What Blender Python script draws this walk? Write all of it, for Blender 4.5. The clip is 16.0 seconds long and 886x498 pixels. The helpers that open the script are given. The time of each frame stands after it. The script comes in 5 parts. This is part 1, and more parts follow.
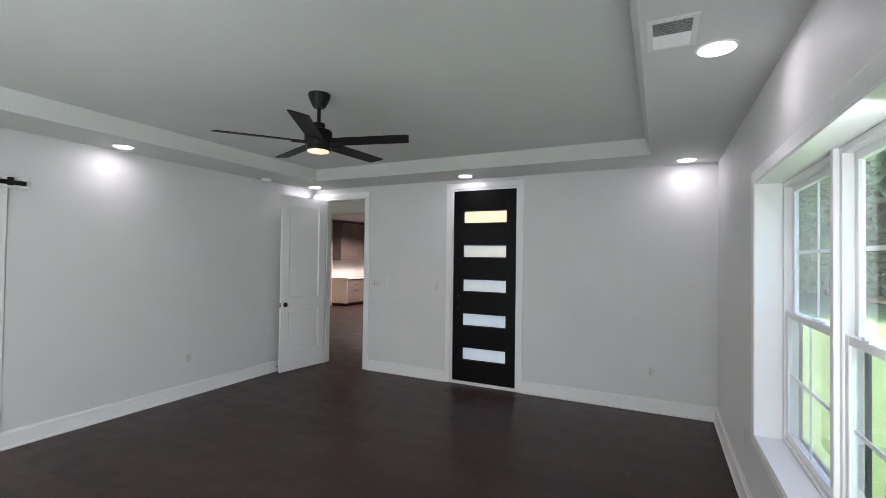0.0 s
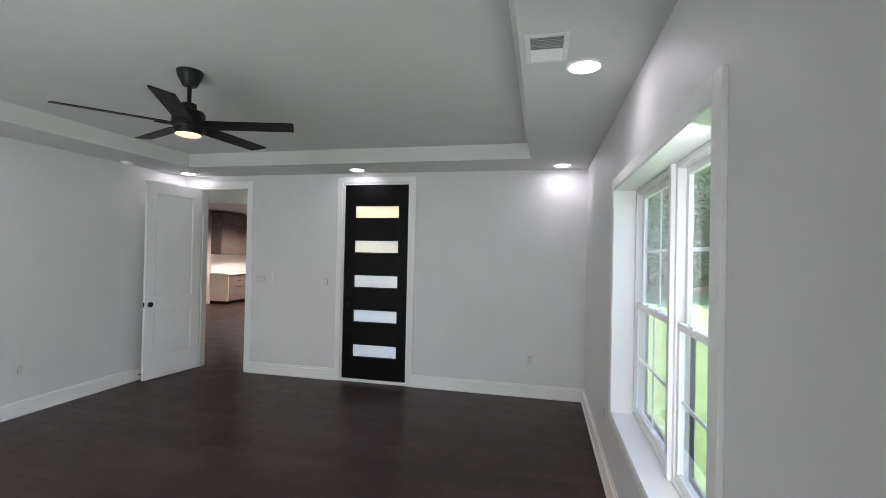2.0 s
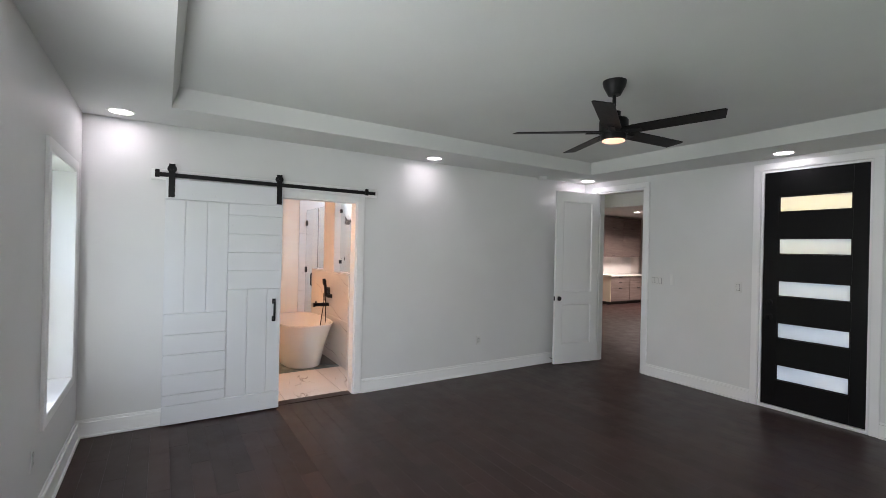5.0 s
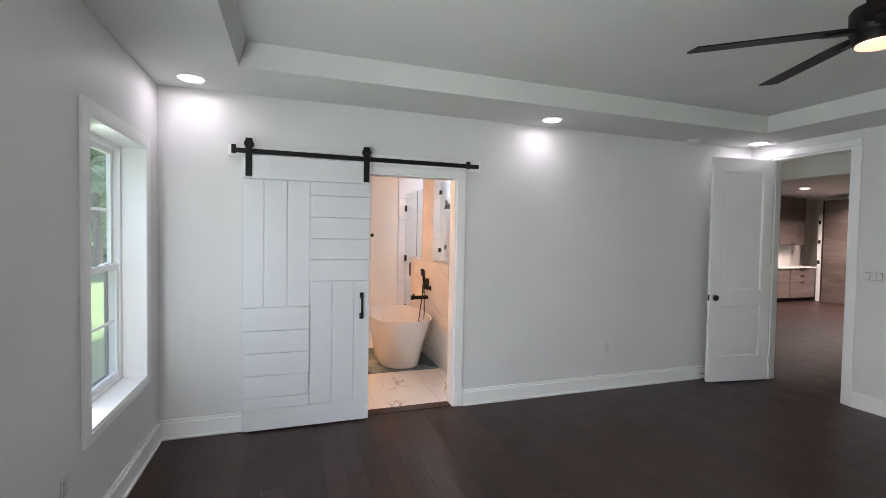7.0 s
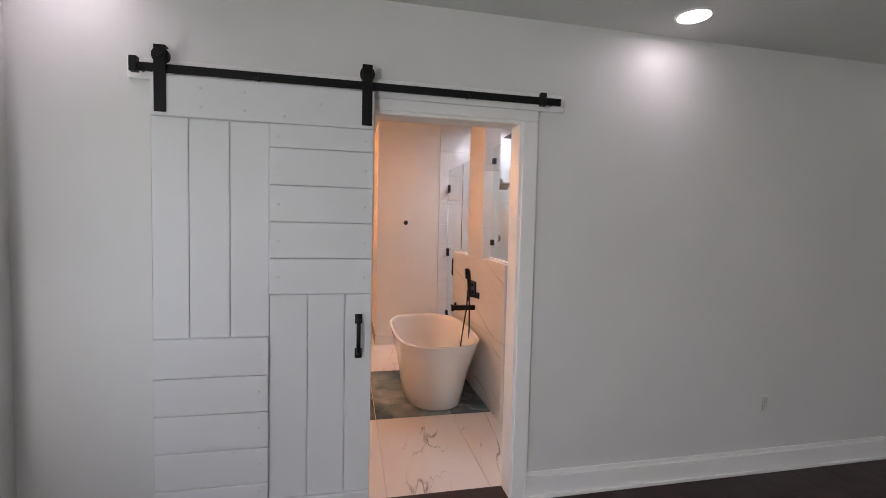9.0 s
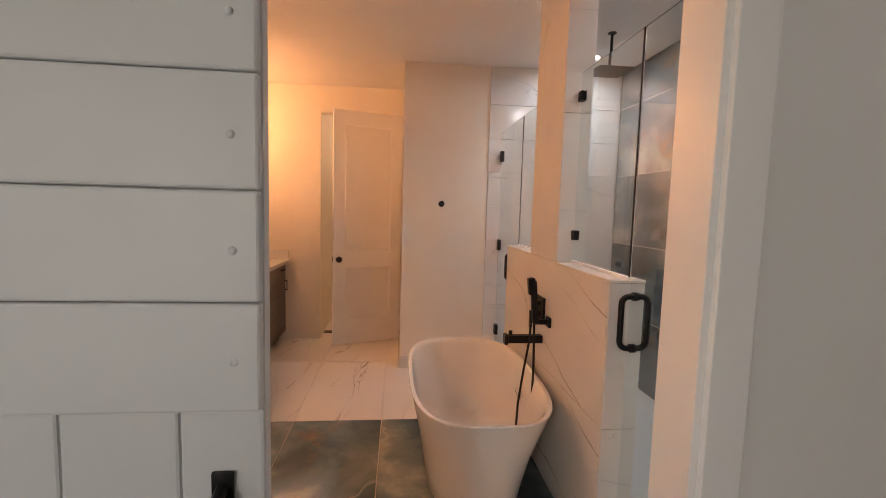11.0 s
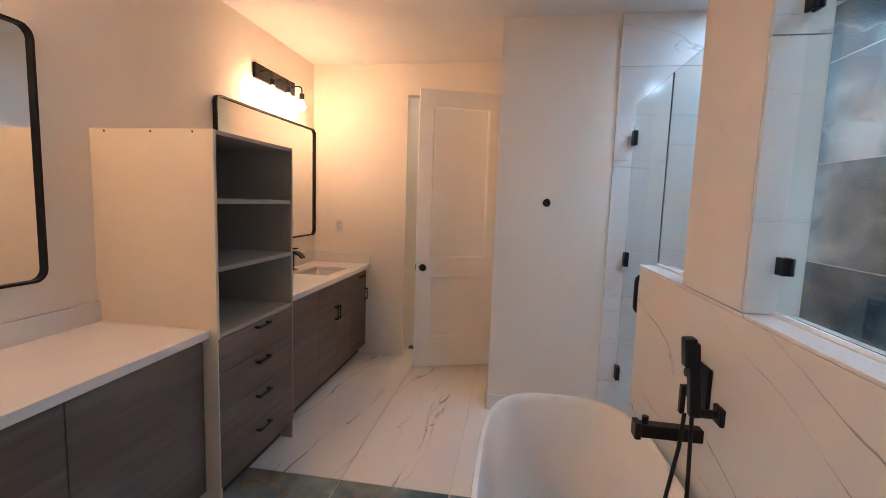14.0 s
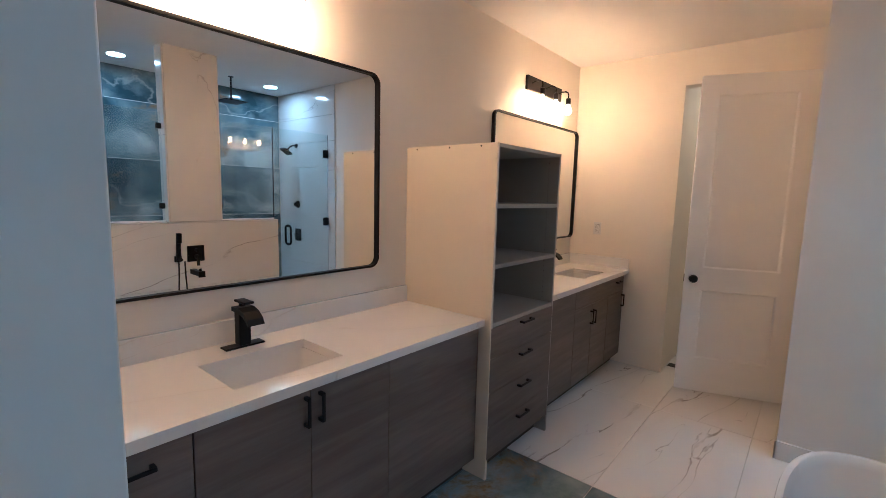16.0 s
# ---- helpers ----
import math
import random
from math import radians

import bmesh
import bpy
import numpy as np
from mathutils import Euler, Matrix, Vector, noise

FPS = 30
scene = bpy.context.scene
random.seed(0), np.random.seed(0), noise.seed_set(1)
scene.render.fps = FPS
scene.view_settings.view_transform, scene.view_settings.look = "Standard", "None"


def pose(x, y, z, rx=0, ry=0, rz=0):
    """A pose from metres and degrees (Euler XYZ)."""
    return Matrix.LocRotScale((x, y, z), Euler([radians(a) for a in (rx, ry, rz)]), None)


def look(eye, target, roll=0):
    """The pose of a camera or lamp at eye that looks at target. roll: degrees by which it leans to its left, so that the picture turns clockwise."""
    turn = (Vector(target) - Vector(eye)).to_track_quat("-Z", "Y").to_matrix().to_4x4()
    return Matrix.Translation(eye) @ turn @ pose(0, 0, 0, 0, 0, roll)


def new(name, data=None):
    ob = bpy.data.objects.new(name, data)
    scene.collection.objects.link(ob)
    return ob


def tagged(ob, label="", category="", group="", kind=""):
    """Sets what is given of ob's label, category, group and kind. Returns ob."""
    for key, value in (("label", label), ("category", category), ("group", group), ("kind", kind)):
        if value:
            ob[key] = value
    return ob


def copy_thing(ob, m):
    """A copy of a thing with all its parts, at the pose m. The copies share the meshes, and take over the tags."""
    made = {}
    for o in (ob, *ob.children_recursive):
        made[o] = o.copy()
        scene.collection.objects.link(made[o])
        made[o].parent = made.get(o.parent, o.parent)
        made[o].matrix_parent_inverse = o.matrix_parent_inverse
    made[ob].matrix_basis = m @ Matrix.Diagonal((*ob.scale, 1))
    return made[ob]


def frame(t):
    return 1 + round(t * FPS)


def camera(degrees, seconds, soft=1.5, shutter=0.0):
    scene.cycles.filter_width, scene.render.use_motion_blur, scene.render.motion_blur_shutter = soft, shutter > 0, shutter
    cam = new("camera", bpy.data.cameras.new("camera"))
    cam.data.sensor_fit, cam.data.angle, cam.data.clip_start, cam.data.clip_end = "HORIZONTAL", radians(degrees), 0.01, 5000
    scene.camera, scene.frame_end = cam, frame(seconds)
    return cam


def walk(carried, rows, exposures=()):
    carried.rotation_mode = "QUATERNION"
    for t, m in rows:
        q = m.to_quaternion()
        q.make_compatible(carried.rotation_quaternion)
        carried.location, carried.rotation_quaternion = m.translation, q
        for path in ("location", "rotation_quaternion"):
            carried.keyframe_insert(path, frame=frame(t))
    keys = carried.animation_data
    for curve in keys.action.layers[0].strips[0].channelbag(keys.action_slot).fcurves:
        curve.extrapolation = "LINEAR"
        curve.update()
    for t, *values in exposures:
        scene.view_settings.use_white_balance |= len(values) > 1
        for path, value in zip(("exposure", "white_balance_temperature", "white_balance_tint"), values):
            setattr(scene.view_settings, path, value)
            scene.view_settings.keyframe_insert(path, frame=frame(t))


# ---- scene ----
cam = camera(89.9, 16.0, soft=0.6)
PATH = [
    (0, (-0.917, 0.57, 1.61), (-1.794, 2.367, 1.646), 0.8),
    (0.5, (-0.885, 0.573, 1.619), (-1.555, 2.457, 1.649), 0.8),
    (1, (-0.871, 0.564, 1.614), (-1.405, 2.492, 1.646), 1.0),
    (1.5, (-0.871, 0.575, 1.605), (-1.331, 2.522, 1.637), 1.1),
    (2, (-0.878, 0.592, 1.623), (-1.313, 2.544, 1.643), 1.2),
    (2.5, (-0.932, 0.585, 1.608), (-1.438, 2.52, 1.632), 1.3),
    (3, (-0.985, 0.544, 1.588), (-1.742, 2.395, 1.617), 1.5),
    (3.5, (-1.06, 0.503, 1.613), (-2.127, 2.195, 1.629), 1.5),
    (4, (-1.087, 0.45, 1.588), (-2.441, 1.921, 1.606), 1.5),
    (4.5, (-1.115, 0.409, 1.582), (-2.67, 1.667, 1.595), 1.5),
    (5, (-1.141, 0.408, 1.582), (-2.834, 1.474, 1.582), 1.3),
    (5.2, (-1.164, 0.407, 1.595), (-2.892, 1.414, 1.587), 1.2),
    (7.3, (-2.162, 0.855, 1.53), (-4.066, 1.463, 1.469), 1.1),
    (7.5, (-2.313, 0.907, 1.521), (-4.224, 1.494, 1.461), 1.2),
    (8, (-2.68, 1.024, 1.52), (-4.607, 1.556, 1.458), 1.1),
    (8.5, (-3.057, 1.151, 1.509), (-4.998, 1.625, 1.425), 1.2),
    (9, (-3.436, 1.26, 1.506), (-5.388, 1.681, 1.402), 1.3),
    (9.2, (-3.588, 1.293, 1.491), (-5.543, 1.699, 1.38), 1.2),
    (11.3, (-5.098, 1.621, 1.487), (-7.081, 1.814, 1.306), 1.6),
    (11.5, (-5.198, 1.643, 1.492), (-7.180, 1.841, 1.311), 1.5),
    (12, (-5.42, 1.703, 1.499), (-7.404, 1.883, 1.318), 1.5),
    (12.5, (-5.619, 1.746, 1.499), (-7.604, 1.913, 1.317), 1.5),
    (13, (-5.742, 1.779, 1.507), (-7.727, 1.937, 1.328), 1.6),
    (13.5, (-5.79, 1.779, 1.514), (-7.78, 1.778, 1.322), 1.7),
    (14, (-5.802, 1.752, 1.52), (-7.767, 1.443, 1.308), 1.9),
    (14.5, (-5.788, 1.725, 1.532), (-7.668, 1.081, 1.303), 2.0),
    (15, (-5.769, 1.691, 1.54), (-7.525, 0.763, 1.299), 1.9),
    (15.5, (-5.745, 1.682, 1.539), (-7.367, 0.538, 1.294), 1.7),
    (16, (-5.719, 1.674, 1.543), (-7.239, 0.399, 1.297), 1.5),
]
EXPOSURES = [(0.0, 3.42, 6400, 23), (2.5, 3.45, 6450, 24), (3.6, 3.35, 6550, 27), (4.2, 3.28, 6600, 26), (5.0, 3.3, 6500, 24), (7.4, 3.4, 6500, 24), (8.2, 3.08, 6600, 28), (9.2, 2.82, 6850, 31), (11.3, 2.53, 7900, 31), (11.6, 2.55, 7300, 28), (12.0, 2.6, 6150, 20), (12.5, 2.6, 5600, 16), (14.0, 2.58, 5300, 11), (16.0, 2.42, 4750, 4)]
walk(cam, [(t, look(eye, target, roll)) for t, eye, target, roll in PATH], EXPOSURES)

# ---- world, sun, large lights ----
world = bpy.data.worlds.new("world")
scene.world = world
world.use_nodes = True
wn, wl = world.node_tree.nodes, world.node_tree.links
sky = wn.new("ShaderNodeTexSky")
sky.sky_type = "NISHITA"
sky.sun_disc = False
sky.sun_elevation = radians(52)
sky.sun_rotation = radians(-40)
sky.air_density, sky.dust_density = 1.0, 2.0
wn["Background"].inputs["Strength"].default_value = 0.15
wl.new(sky.outputs[0], wn["Background"].inputs["Color"])

sun = new("sun", bpy.data.lights.new("sun", "SUN"))
sun.data.energy, sun.data.angle, sun.data.color = 3.2, radians(1.0), (1.0, 0.95, 0.86)
sun.matrix_world = look((-30, 36, 60), (0, 0, 0))

CAN_W, SHOWER_W, KITCHEN_W, BULB_L = 0.13, 1.4, 5.2, 33.0
CAN_COL, SHOWER_COL, WARM = (0.96, 0.97, 1.0), (0.68, 0.87, 1.0), (1.0, 0.51, 0.22)

def daylight(m, w, h, watts):
    """An area lamp added for the sky's light in a window's opening."""
    la = bpy.data.lights.new("window_daylight", "AREA")
    la.shape, la.size, la.size_y, la.energy, la.color = "RECTANGLE", w, h, watts, (0.88, 1.0, 0.955)
    la.spread = radians(165)
    new("window_daylight", la).matrix_world = m


# Fill light for the room from the added unseen window, turned west.
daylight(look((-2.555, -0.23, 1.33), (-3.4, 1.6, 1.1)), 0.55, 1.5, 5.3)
daylight(look((-4.62, -0.215, 1.33), (-5.42, 0.385, 1.25)), 0.14, 1.45, 0.45)
daylight(look((-0.345, 2.2, 1.32), (-0.945, 3.0, 1.3)), 0.19, 1.42, 0.62)

# ---- plan (metres) ----
XW, XE, YS, YN = -5.69, -0.39, -0.16, 5.79       # bedroom faces
SOF, TRAY = 2.605, 2.755                          # soffit and tray heights
TX0, TX1, TY0, TY1 = -5.09, -1.0, 0.44, 5.18      # tray opening
BXW, BXE, BYS, BYN, BCE = -9.93, -5.81, -0.20, 3.62, 2.775   # bathroom faces
TOPZ = 2.95

# ---- mesh helpers ----
def box(bm, x0, x1, y0, y1, z0, z1, bevel=0.0):
    x0, x1 = min(x0, x1), max(x0, x1)
    y0, y1 = min(y0, y1), max(y0, y1)
    z0, z1 = min(z0, z1), max(z0, z1)
    m = Matrix.Translation(((x0 + x1) / 2, (y0 + y1) / 2, (z0 + z1) / 2)) @ Matrix.Diagonal((x1 - x0, y1 - y0, z1 - z0, 1))
    made = bmesh.ops.create_cube(bm, size=1, matrix=m)["verts"]
    if bevel > 0:
        edges = {e for v in made for e in v.link_edges}
        bmesh.ops.bevel(bm, geom=list(edges), offset=bevel, segments=2, affect="EDGES", profile=0.5)
    return bm


def rod(bm, a, b, r0, r1=None, seg=16):
    a, b = Vector(a), Vector(b)
    d = b - a
    m = Matrix.Translation((a + b) / 2) @ d.to_track_quat("Z", "Y").to_matrix().to_4x4()
    bmesh.ops.create_cone(bm, cap_ends=True, segments=seg, radius1=r0, radius2=r0 if r1 is None else r1, depth=d.length, matrix=m)
    return bm


def ball(bm, c, r, sx=1, sy=1, sz=1, seg=16):
    bmesh.ops.create_uvsphere(bm, u_segments=seg, v_segments=seg // 2 + 2, radius=r, matrix=Matrix.Translation(c) @ Matrix.Diagonal((sx, sy, sz, 1)))
    return bm


def tube(bm, pts, r, seg=10):
    """A round bar that follows pts."""
    pts = [Vector(p) for p in pts]
    rings = []
    side = None
    for i, p in enumerate(pts):
        d = (pts[min(i + 1, len(pts) - 1)] - pts[max(i - 1, 0)]).normalized()
        if side is None:
            side = d.orthogonal().normalized()
        side = (side - d * side.dot(d)).normalized()
        up = d.cross(side)
        rings.append([bm.verts.new(p + r * (math.cos(k * math.tau / seg) * side + math.sin(k * math.tau / seg) * up)) for k in range(seg)])
    for a, b in zip(rings, rings[1:]):
        for k in range(seg):
            bm.faces.new((a[k], a[(k + 1) % seg], b[(k + 1) % seg], b[k]))
    bm.faces.new(rings[0][::-1])
    bm.faces.new(rings[-1])
    return bm


def revolve(bm, rings, seg=32, m=None):
    """Rings of (radius, z), joined and capped."""
    made = []
    for r, z in rings:
        made.append([bm.verts.new((r * math.cos(k * math.tau / seg), r * math.sin(k * math.tau / seg), z)) for k in range(seg)])
    for a, b in zip(made, made[1:]):
        for k in range(seg):
            bm.faces.new((a[k], a[(k + 1) % seg], b[(k + 1) % seg], b[k]))
    bm.faces.new(made[0][::-1])
    bm.faces.new(made[-1])
    if m is not None:
        bmesh.ops.transform(bm, matrix=m, verts=[v for ring in made for v in ring])
    return bm


def round_rect(w, h, r, seg=8):
    pts = []
    for cx, cy, a0 in ((w / 2 - r, h / 2 - r, 0), (-w / 2 + r, h / 2 - r, 90), (-w / 2 + r, -h / 2 + r, 180), (w / 2 - r, -h / 2 + r, 270)):
        for k in range(seg + 1):
            a = radians(a0 + 90 * k / seg)
            pts.append((cx + r * math.cos(a), cy + r * math.sin(a)))
    return pts


def finish(bm, name, material, smooth=False):
    bmesh.ops.recalc_face_normals(bm, faces=bm.faces)
    me = bpy.data.meshes.new(name)
    bm.to_mesh(me)
    bm.free()
    me.materials.append(material)
    if smooth:
        me.polygons.foreach_set("use_smooth", [True] * len(me.polygons))
        me.set_sharp_from_angle(angle=radians(35))
    return me


def part(name, bm, material, parent, label="", smooth=False):
    ob = new(name, finish(bm, name, material, smooth))
    ob.parent = parent
    return tagged(ob, label)


def single(name, bm, material, label="", category="", group="", kind="", smooth=False):
    return tagged(new(name, finish(bm, name, material, smooth)), label, category, group, kind)


def thing(name, label, category, group="", m=None, kind=""):
    ob = new(name)
    ob.empty_display_size = 0.1
    if m is not None:
        ob.matrix_world = m
    return tagged(ob, label, category, group, kind)


def B(*a, **k):
    return box(bmesh.new(), *a, **k)


# ---- materials ----
class Mat:
    def __init__(self, name):
        self.m = bpy.data.materials.new(name)
        self.m.use_nodes = True
        self.n, self.l = self.m.node_tree.nodes, self.m.node_tree.links
        self.bsdf = self.n["Principled BSDF"]
        self.geo = self.n.new("ShaderNodeNewGeometry")

    def put(self, **values):
        for key, v in values.items():
            sock = self.bsdf.inputs[key.replace("_", " ")]
            if hasattr(v, "is_linked"):
                self.l.new(v, sock)
            else:
                sock.default_value = v
        return self

    def math(self, op, a, b=0.0, c=0.0, clamp=False):
        nd = self.n.new("ShaderNodeMath")
        nd.operation, nd.use_clamp = op, clamp
        for s, v in zip(nd.inputs, (a, b, c)):
            if hasattr(v, "is_linked"):
                self.l.new(v, s)
            else:
                s.default_value = v
        return nd.outputs[0]

    def pos(self, scale=(1, 1, 1), turn=(0, 0, 0), shift=None):
        mp = self.n.new("ShaderNodeMapping")
        mp.inputs["Scale"].default_value = scale
        mp.inputs["Rotation"].default_value = [radians(a) for a in turn]
        self.l.new(self.geo.outputs["Position"], mp.inputs["Vector"])
        if shift is not None:
            self.l.new(shift, mp.inputs["Location"])
        return mp.outputs[0]

    def noise(self, vec, scale, detail=4.0, rough=0.55, distort=0.0, out=0):
        nd = self.n.new("ShaderNodeTexNoise")
        nd.inputs["Scale"].default_value, nd.inputs["Detail"].default_value = scale, detail
        nd.inputs["Roughness"].default_value, nd.inputs["Distortion"].default_value = rough, distort
        self.l.new(vec, nd.inputs["Vector"])
        return nd.outputs[out]

    def ramp(self, fac, *stops):
        nd = self.n.new("ShaderNodeValToRGB")
        els = nd.color_ramp.elements
        while len(els) < len(stops):
            els.new(0.5)
        for e, (p, c) in zip(els, stops):
            e.position, e.color = p, (*c, 1) if len(c) == 3 else c
        self.l.new(fac, nd.inputs[0])
        return nd.outputs[0]

    def mix(self, fac, a, b, kind="MIX"):
        nd = self.n.new("ShaderNodeMix")
        nd.data_type, nd.blend_type = "RGBA", kind
        for s, v in ((nd.inputs["Factor"], fac), (nd.inputs[6], a), (nd.inputs[7], b)):
            if hasattr(v, "is_linked"):
                self.l.new(v, s)
            else:
                s.default_value = (*v, 1) if isinstance(v, tuple) else v
        return nd.outputs[2]

    def random(self):
        return self.n.new("ShaderNodeObjectInfo").outputs["Random"]

    def offset(self, amount):
        cb = self.n.new("ShaderNodeCombineXYZ")
        r = self.random()
        for i, k in enumerate((1.0, 7.3, 3.7)):
            self.l.new(self.math("MULTIPLY", r, amount * k), cb.inputs[i])
        return cb.outputs[0]

    def bump(self, height, strength=0.2, distance=0.002):
        nd = self.n.new("ShaderNodeBump")
        nd.inputs["Strength"].default_value, nd.inputs["Distance"].default_value = strength, distance
        self.l.new(height, nd.inputs["Height"])
        self.l.new(nd.outputs[0], self.bsdf.inputs["Normal"])
        return self


def paint(name, colour, rough=0.55, vary=0.03, grain=220.0, bump=0.12, spec=0.5):
    m = Mat(name)
    p = m.pos()
    big, fine = m.noise(p, 1.3, 3), m.noise(p, grain, 3)
    dark = tuple(c * (1 - vary * 2) for c in colour)
    m.put(Base_Color=m.ramp(big, (0.3, dark), (0.7, colour)), Roughness=m.math("MULTIPLY_ADD", fine, 0.15, rough - 0.07), Specular_IOR_Level=spec)
    return m.bump(fine, bump, 0.001).m


WALL = paint("wall_paint", (0.75, 0.75, 0.745), 0.55)
CEIL = paint("ceiling_paint", (0.70, 0.71, 0.69), 0.8)
BATHCEIL = paint("bath_ceiling_paint", (0.82, 0.81, 0.79), 0.7)
TRIM = paint("trim_paint", (0.88, 0.88, 0.875), 0.32, 0.015, 60, 0.05)
BATHWALL = paint("bath_wall_paint", (0.85, 0.79, 0.70), 0.6)
BARN = paint("barn_door_paint", (0.76, 0.775, 0.795), 0.42, 0.03, 90, 0.15)
PLASTIC = paint("white_plastic", (0.80, 0.80, 0.78), 0.35, 0.01, 40, 0.02)
BLACK = paint("black_metal", (0.008, 0.008, 0.0085), 0.42, 0.1, 300, 0.06, 0.25)
FANBLADE = paint("fan_blade_black", (0.010, 0.009, 0.009), 0.5, 0.15, 60, 0.06, 0.2)
DOORBLACK = paint("black_door_paint", (0.004, 0.004, 0.0043), 0.42, 0.1, 120, 0.08, 0.15)
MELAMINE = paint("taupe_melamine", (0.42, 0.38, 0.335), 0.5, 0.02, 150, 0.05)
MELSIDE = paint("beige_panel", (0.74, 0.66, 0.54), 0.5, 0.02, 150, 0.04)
OUTERFRAME = paint("outer_frame_grey", (0.10, 0.10, 0.13), 0.5, 0.05, 60, 0.03)
SILL = paint("window_vinyl", (0.83, 0.84, 0.83), 0.35, 0.015, 40, 0.03)
# Near-black for joints, holes, toe kicks; also edge shadow on wall plates.
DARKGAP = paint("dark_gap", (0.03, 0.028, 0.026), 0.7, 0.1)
TUBWHITE = paint("tub_acrylic", (0.84, 0.83, 0.81), 0.13, 0.01, 20, 0.01)
PLATE = paint("white_wall_plate", (0.72, 0.715, 0.70), 0.35, 0.01, 40, 0.02)
CERAMIC = paint("sink_ceramic", (0.80, 0.79, 0.77), 0.12, 0.01, 20, 0.01)
GROUT = paint("grout", (0.70, 0.685, 0.66), 0.8, 0.08, 300, 0.2)


def screenmat():
    m = Mat("insect_screen")
    m.put(Base_Color=(0.05, 0.055, 0.065, 1), Roughness=0.8)
    tr = m.n.new("ShaderNodeBsdfTransparent")
    mx = m.n.new("ShaderNodeMixShader")
    mx.inputs[0].default_value = 0.26
    m.l.new(tr.outputs[0], mx.inputs[1])
    m.l.new(m.bsdf.outputs[0], mx.inputs[2])
    m.l.new(mx.outputs[0], m.n["Material Output"].inputs["Surface"])
    return m.m


SCREEN = screenmat()


def floorwood():
    m = Mat("dark_stained_oak")
    sh = m.offset(9.0)
    p = m.pos((1.0, 9.0, 1.0), shift=sh) if PLANK_ALONG == "x" else m.pos((9.0, 1.0, 1.0), shift=sh)
    grain = m.noise(p, 9.0, 6, 0.65, 0.6)
    blotch = m.noise(m.pos(), 1.1, 4, 0.6)
    tone = m.math("MULTIPLY_ADD", m.random(), 0.5, m.math("MULTIPLY_ADD", grain, 0.55, -0.05))
    col = m.ramp(tone, (0.1, (0.018, 0.0084, 0.0074)), (0.5, (0.034, 0.0158, 0.0135)), (0.95, (0.058, 0.0295, 0.025)))
    col = m.mix(m.ramp(blotch, (0.42, (0, 0, 0)), (0.75, (0.5, 0.5, 0.5))), col, (0.046, 0.033, 0.030))
    rough = m.math("MULTIPLY_ADD", m.noise(m.pos(), 5.0, 5, 0.6), 0.30, m.math("MULTIPLY_ADD", grain, 0.12, 0.18))
    m.put(Base_Color=col, Roughness=rough, Specular_IOR_Level=0.30)
    return m.bump(grain, 0.18, 0.0015).m


PLANK_ALONG = "x"
FLOORWOOD = floorwood()


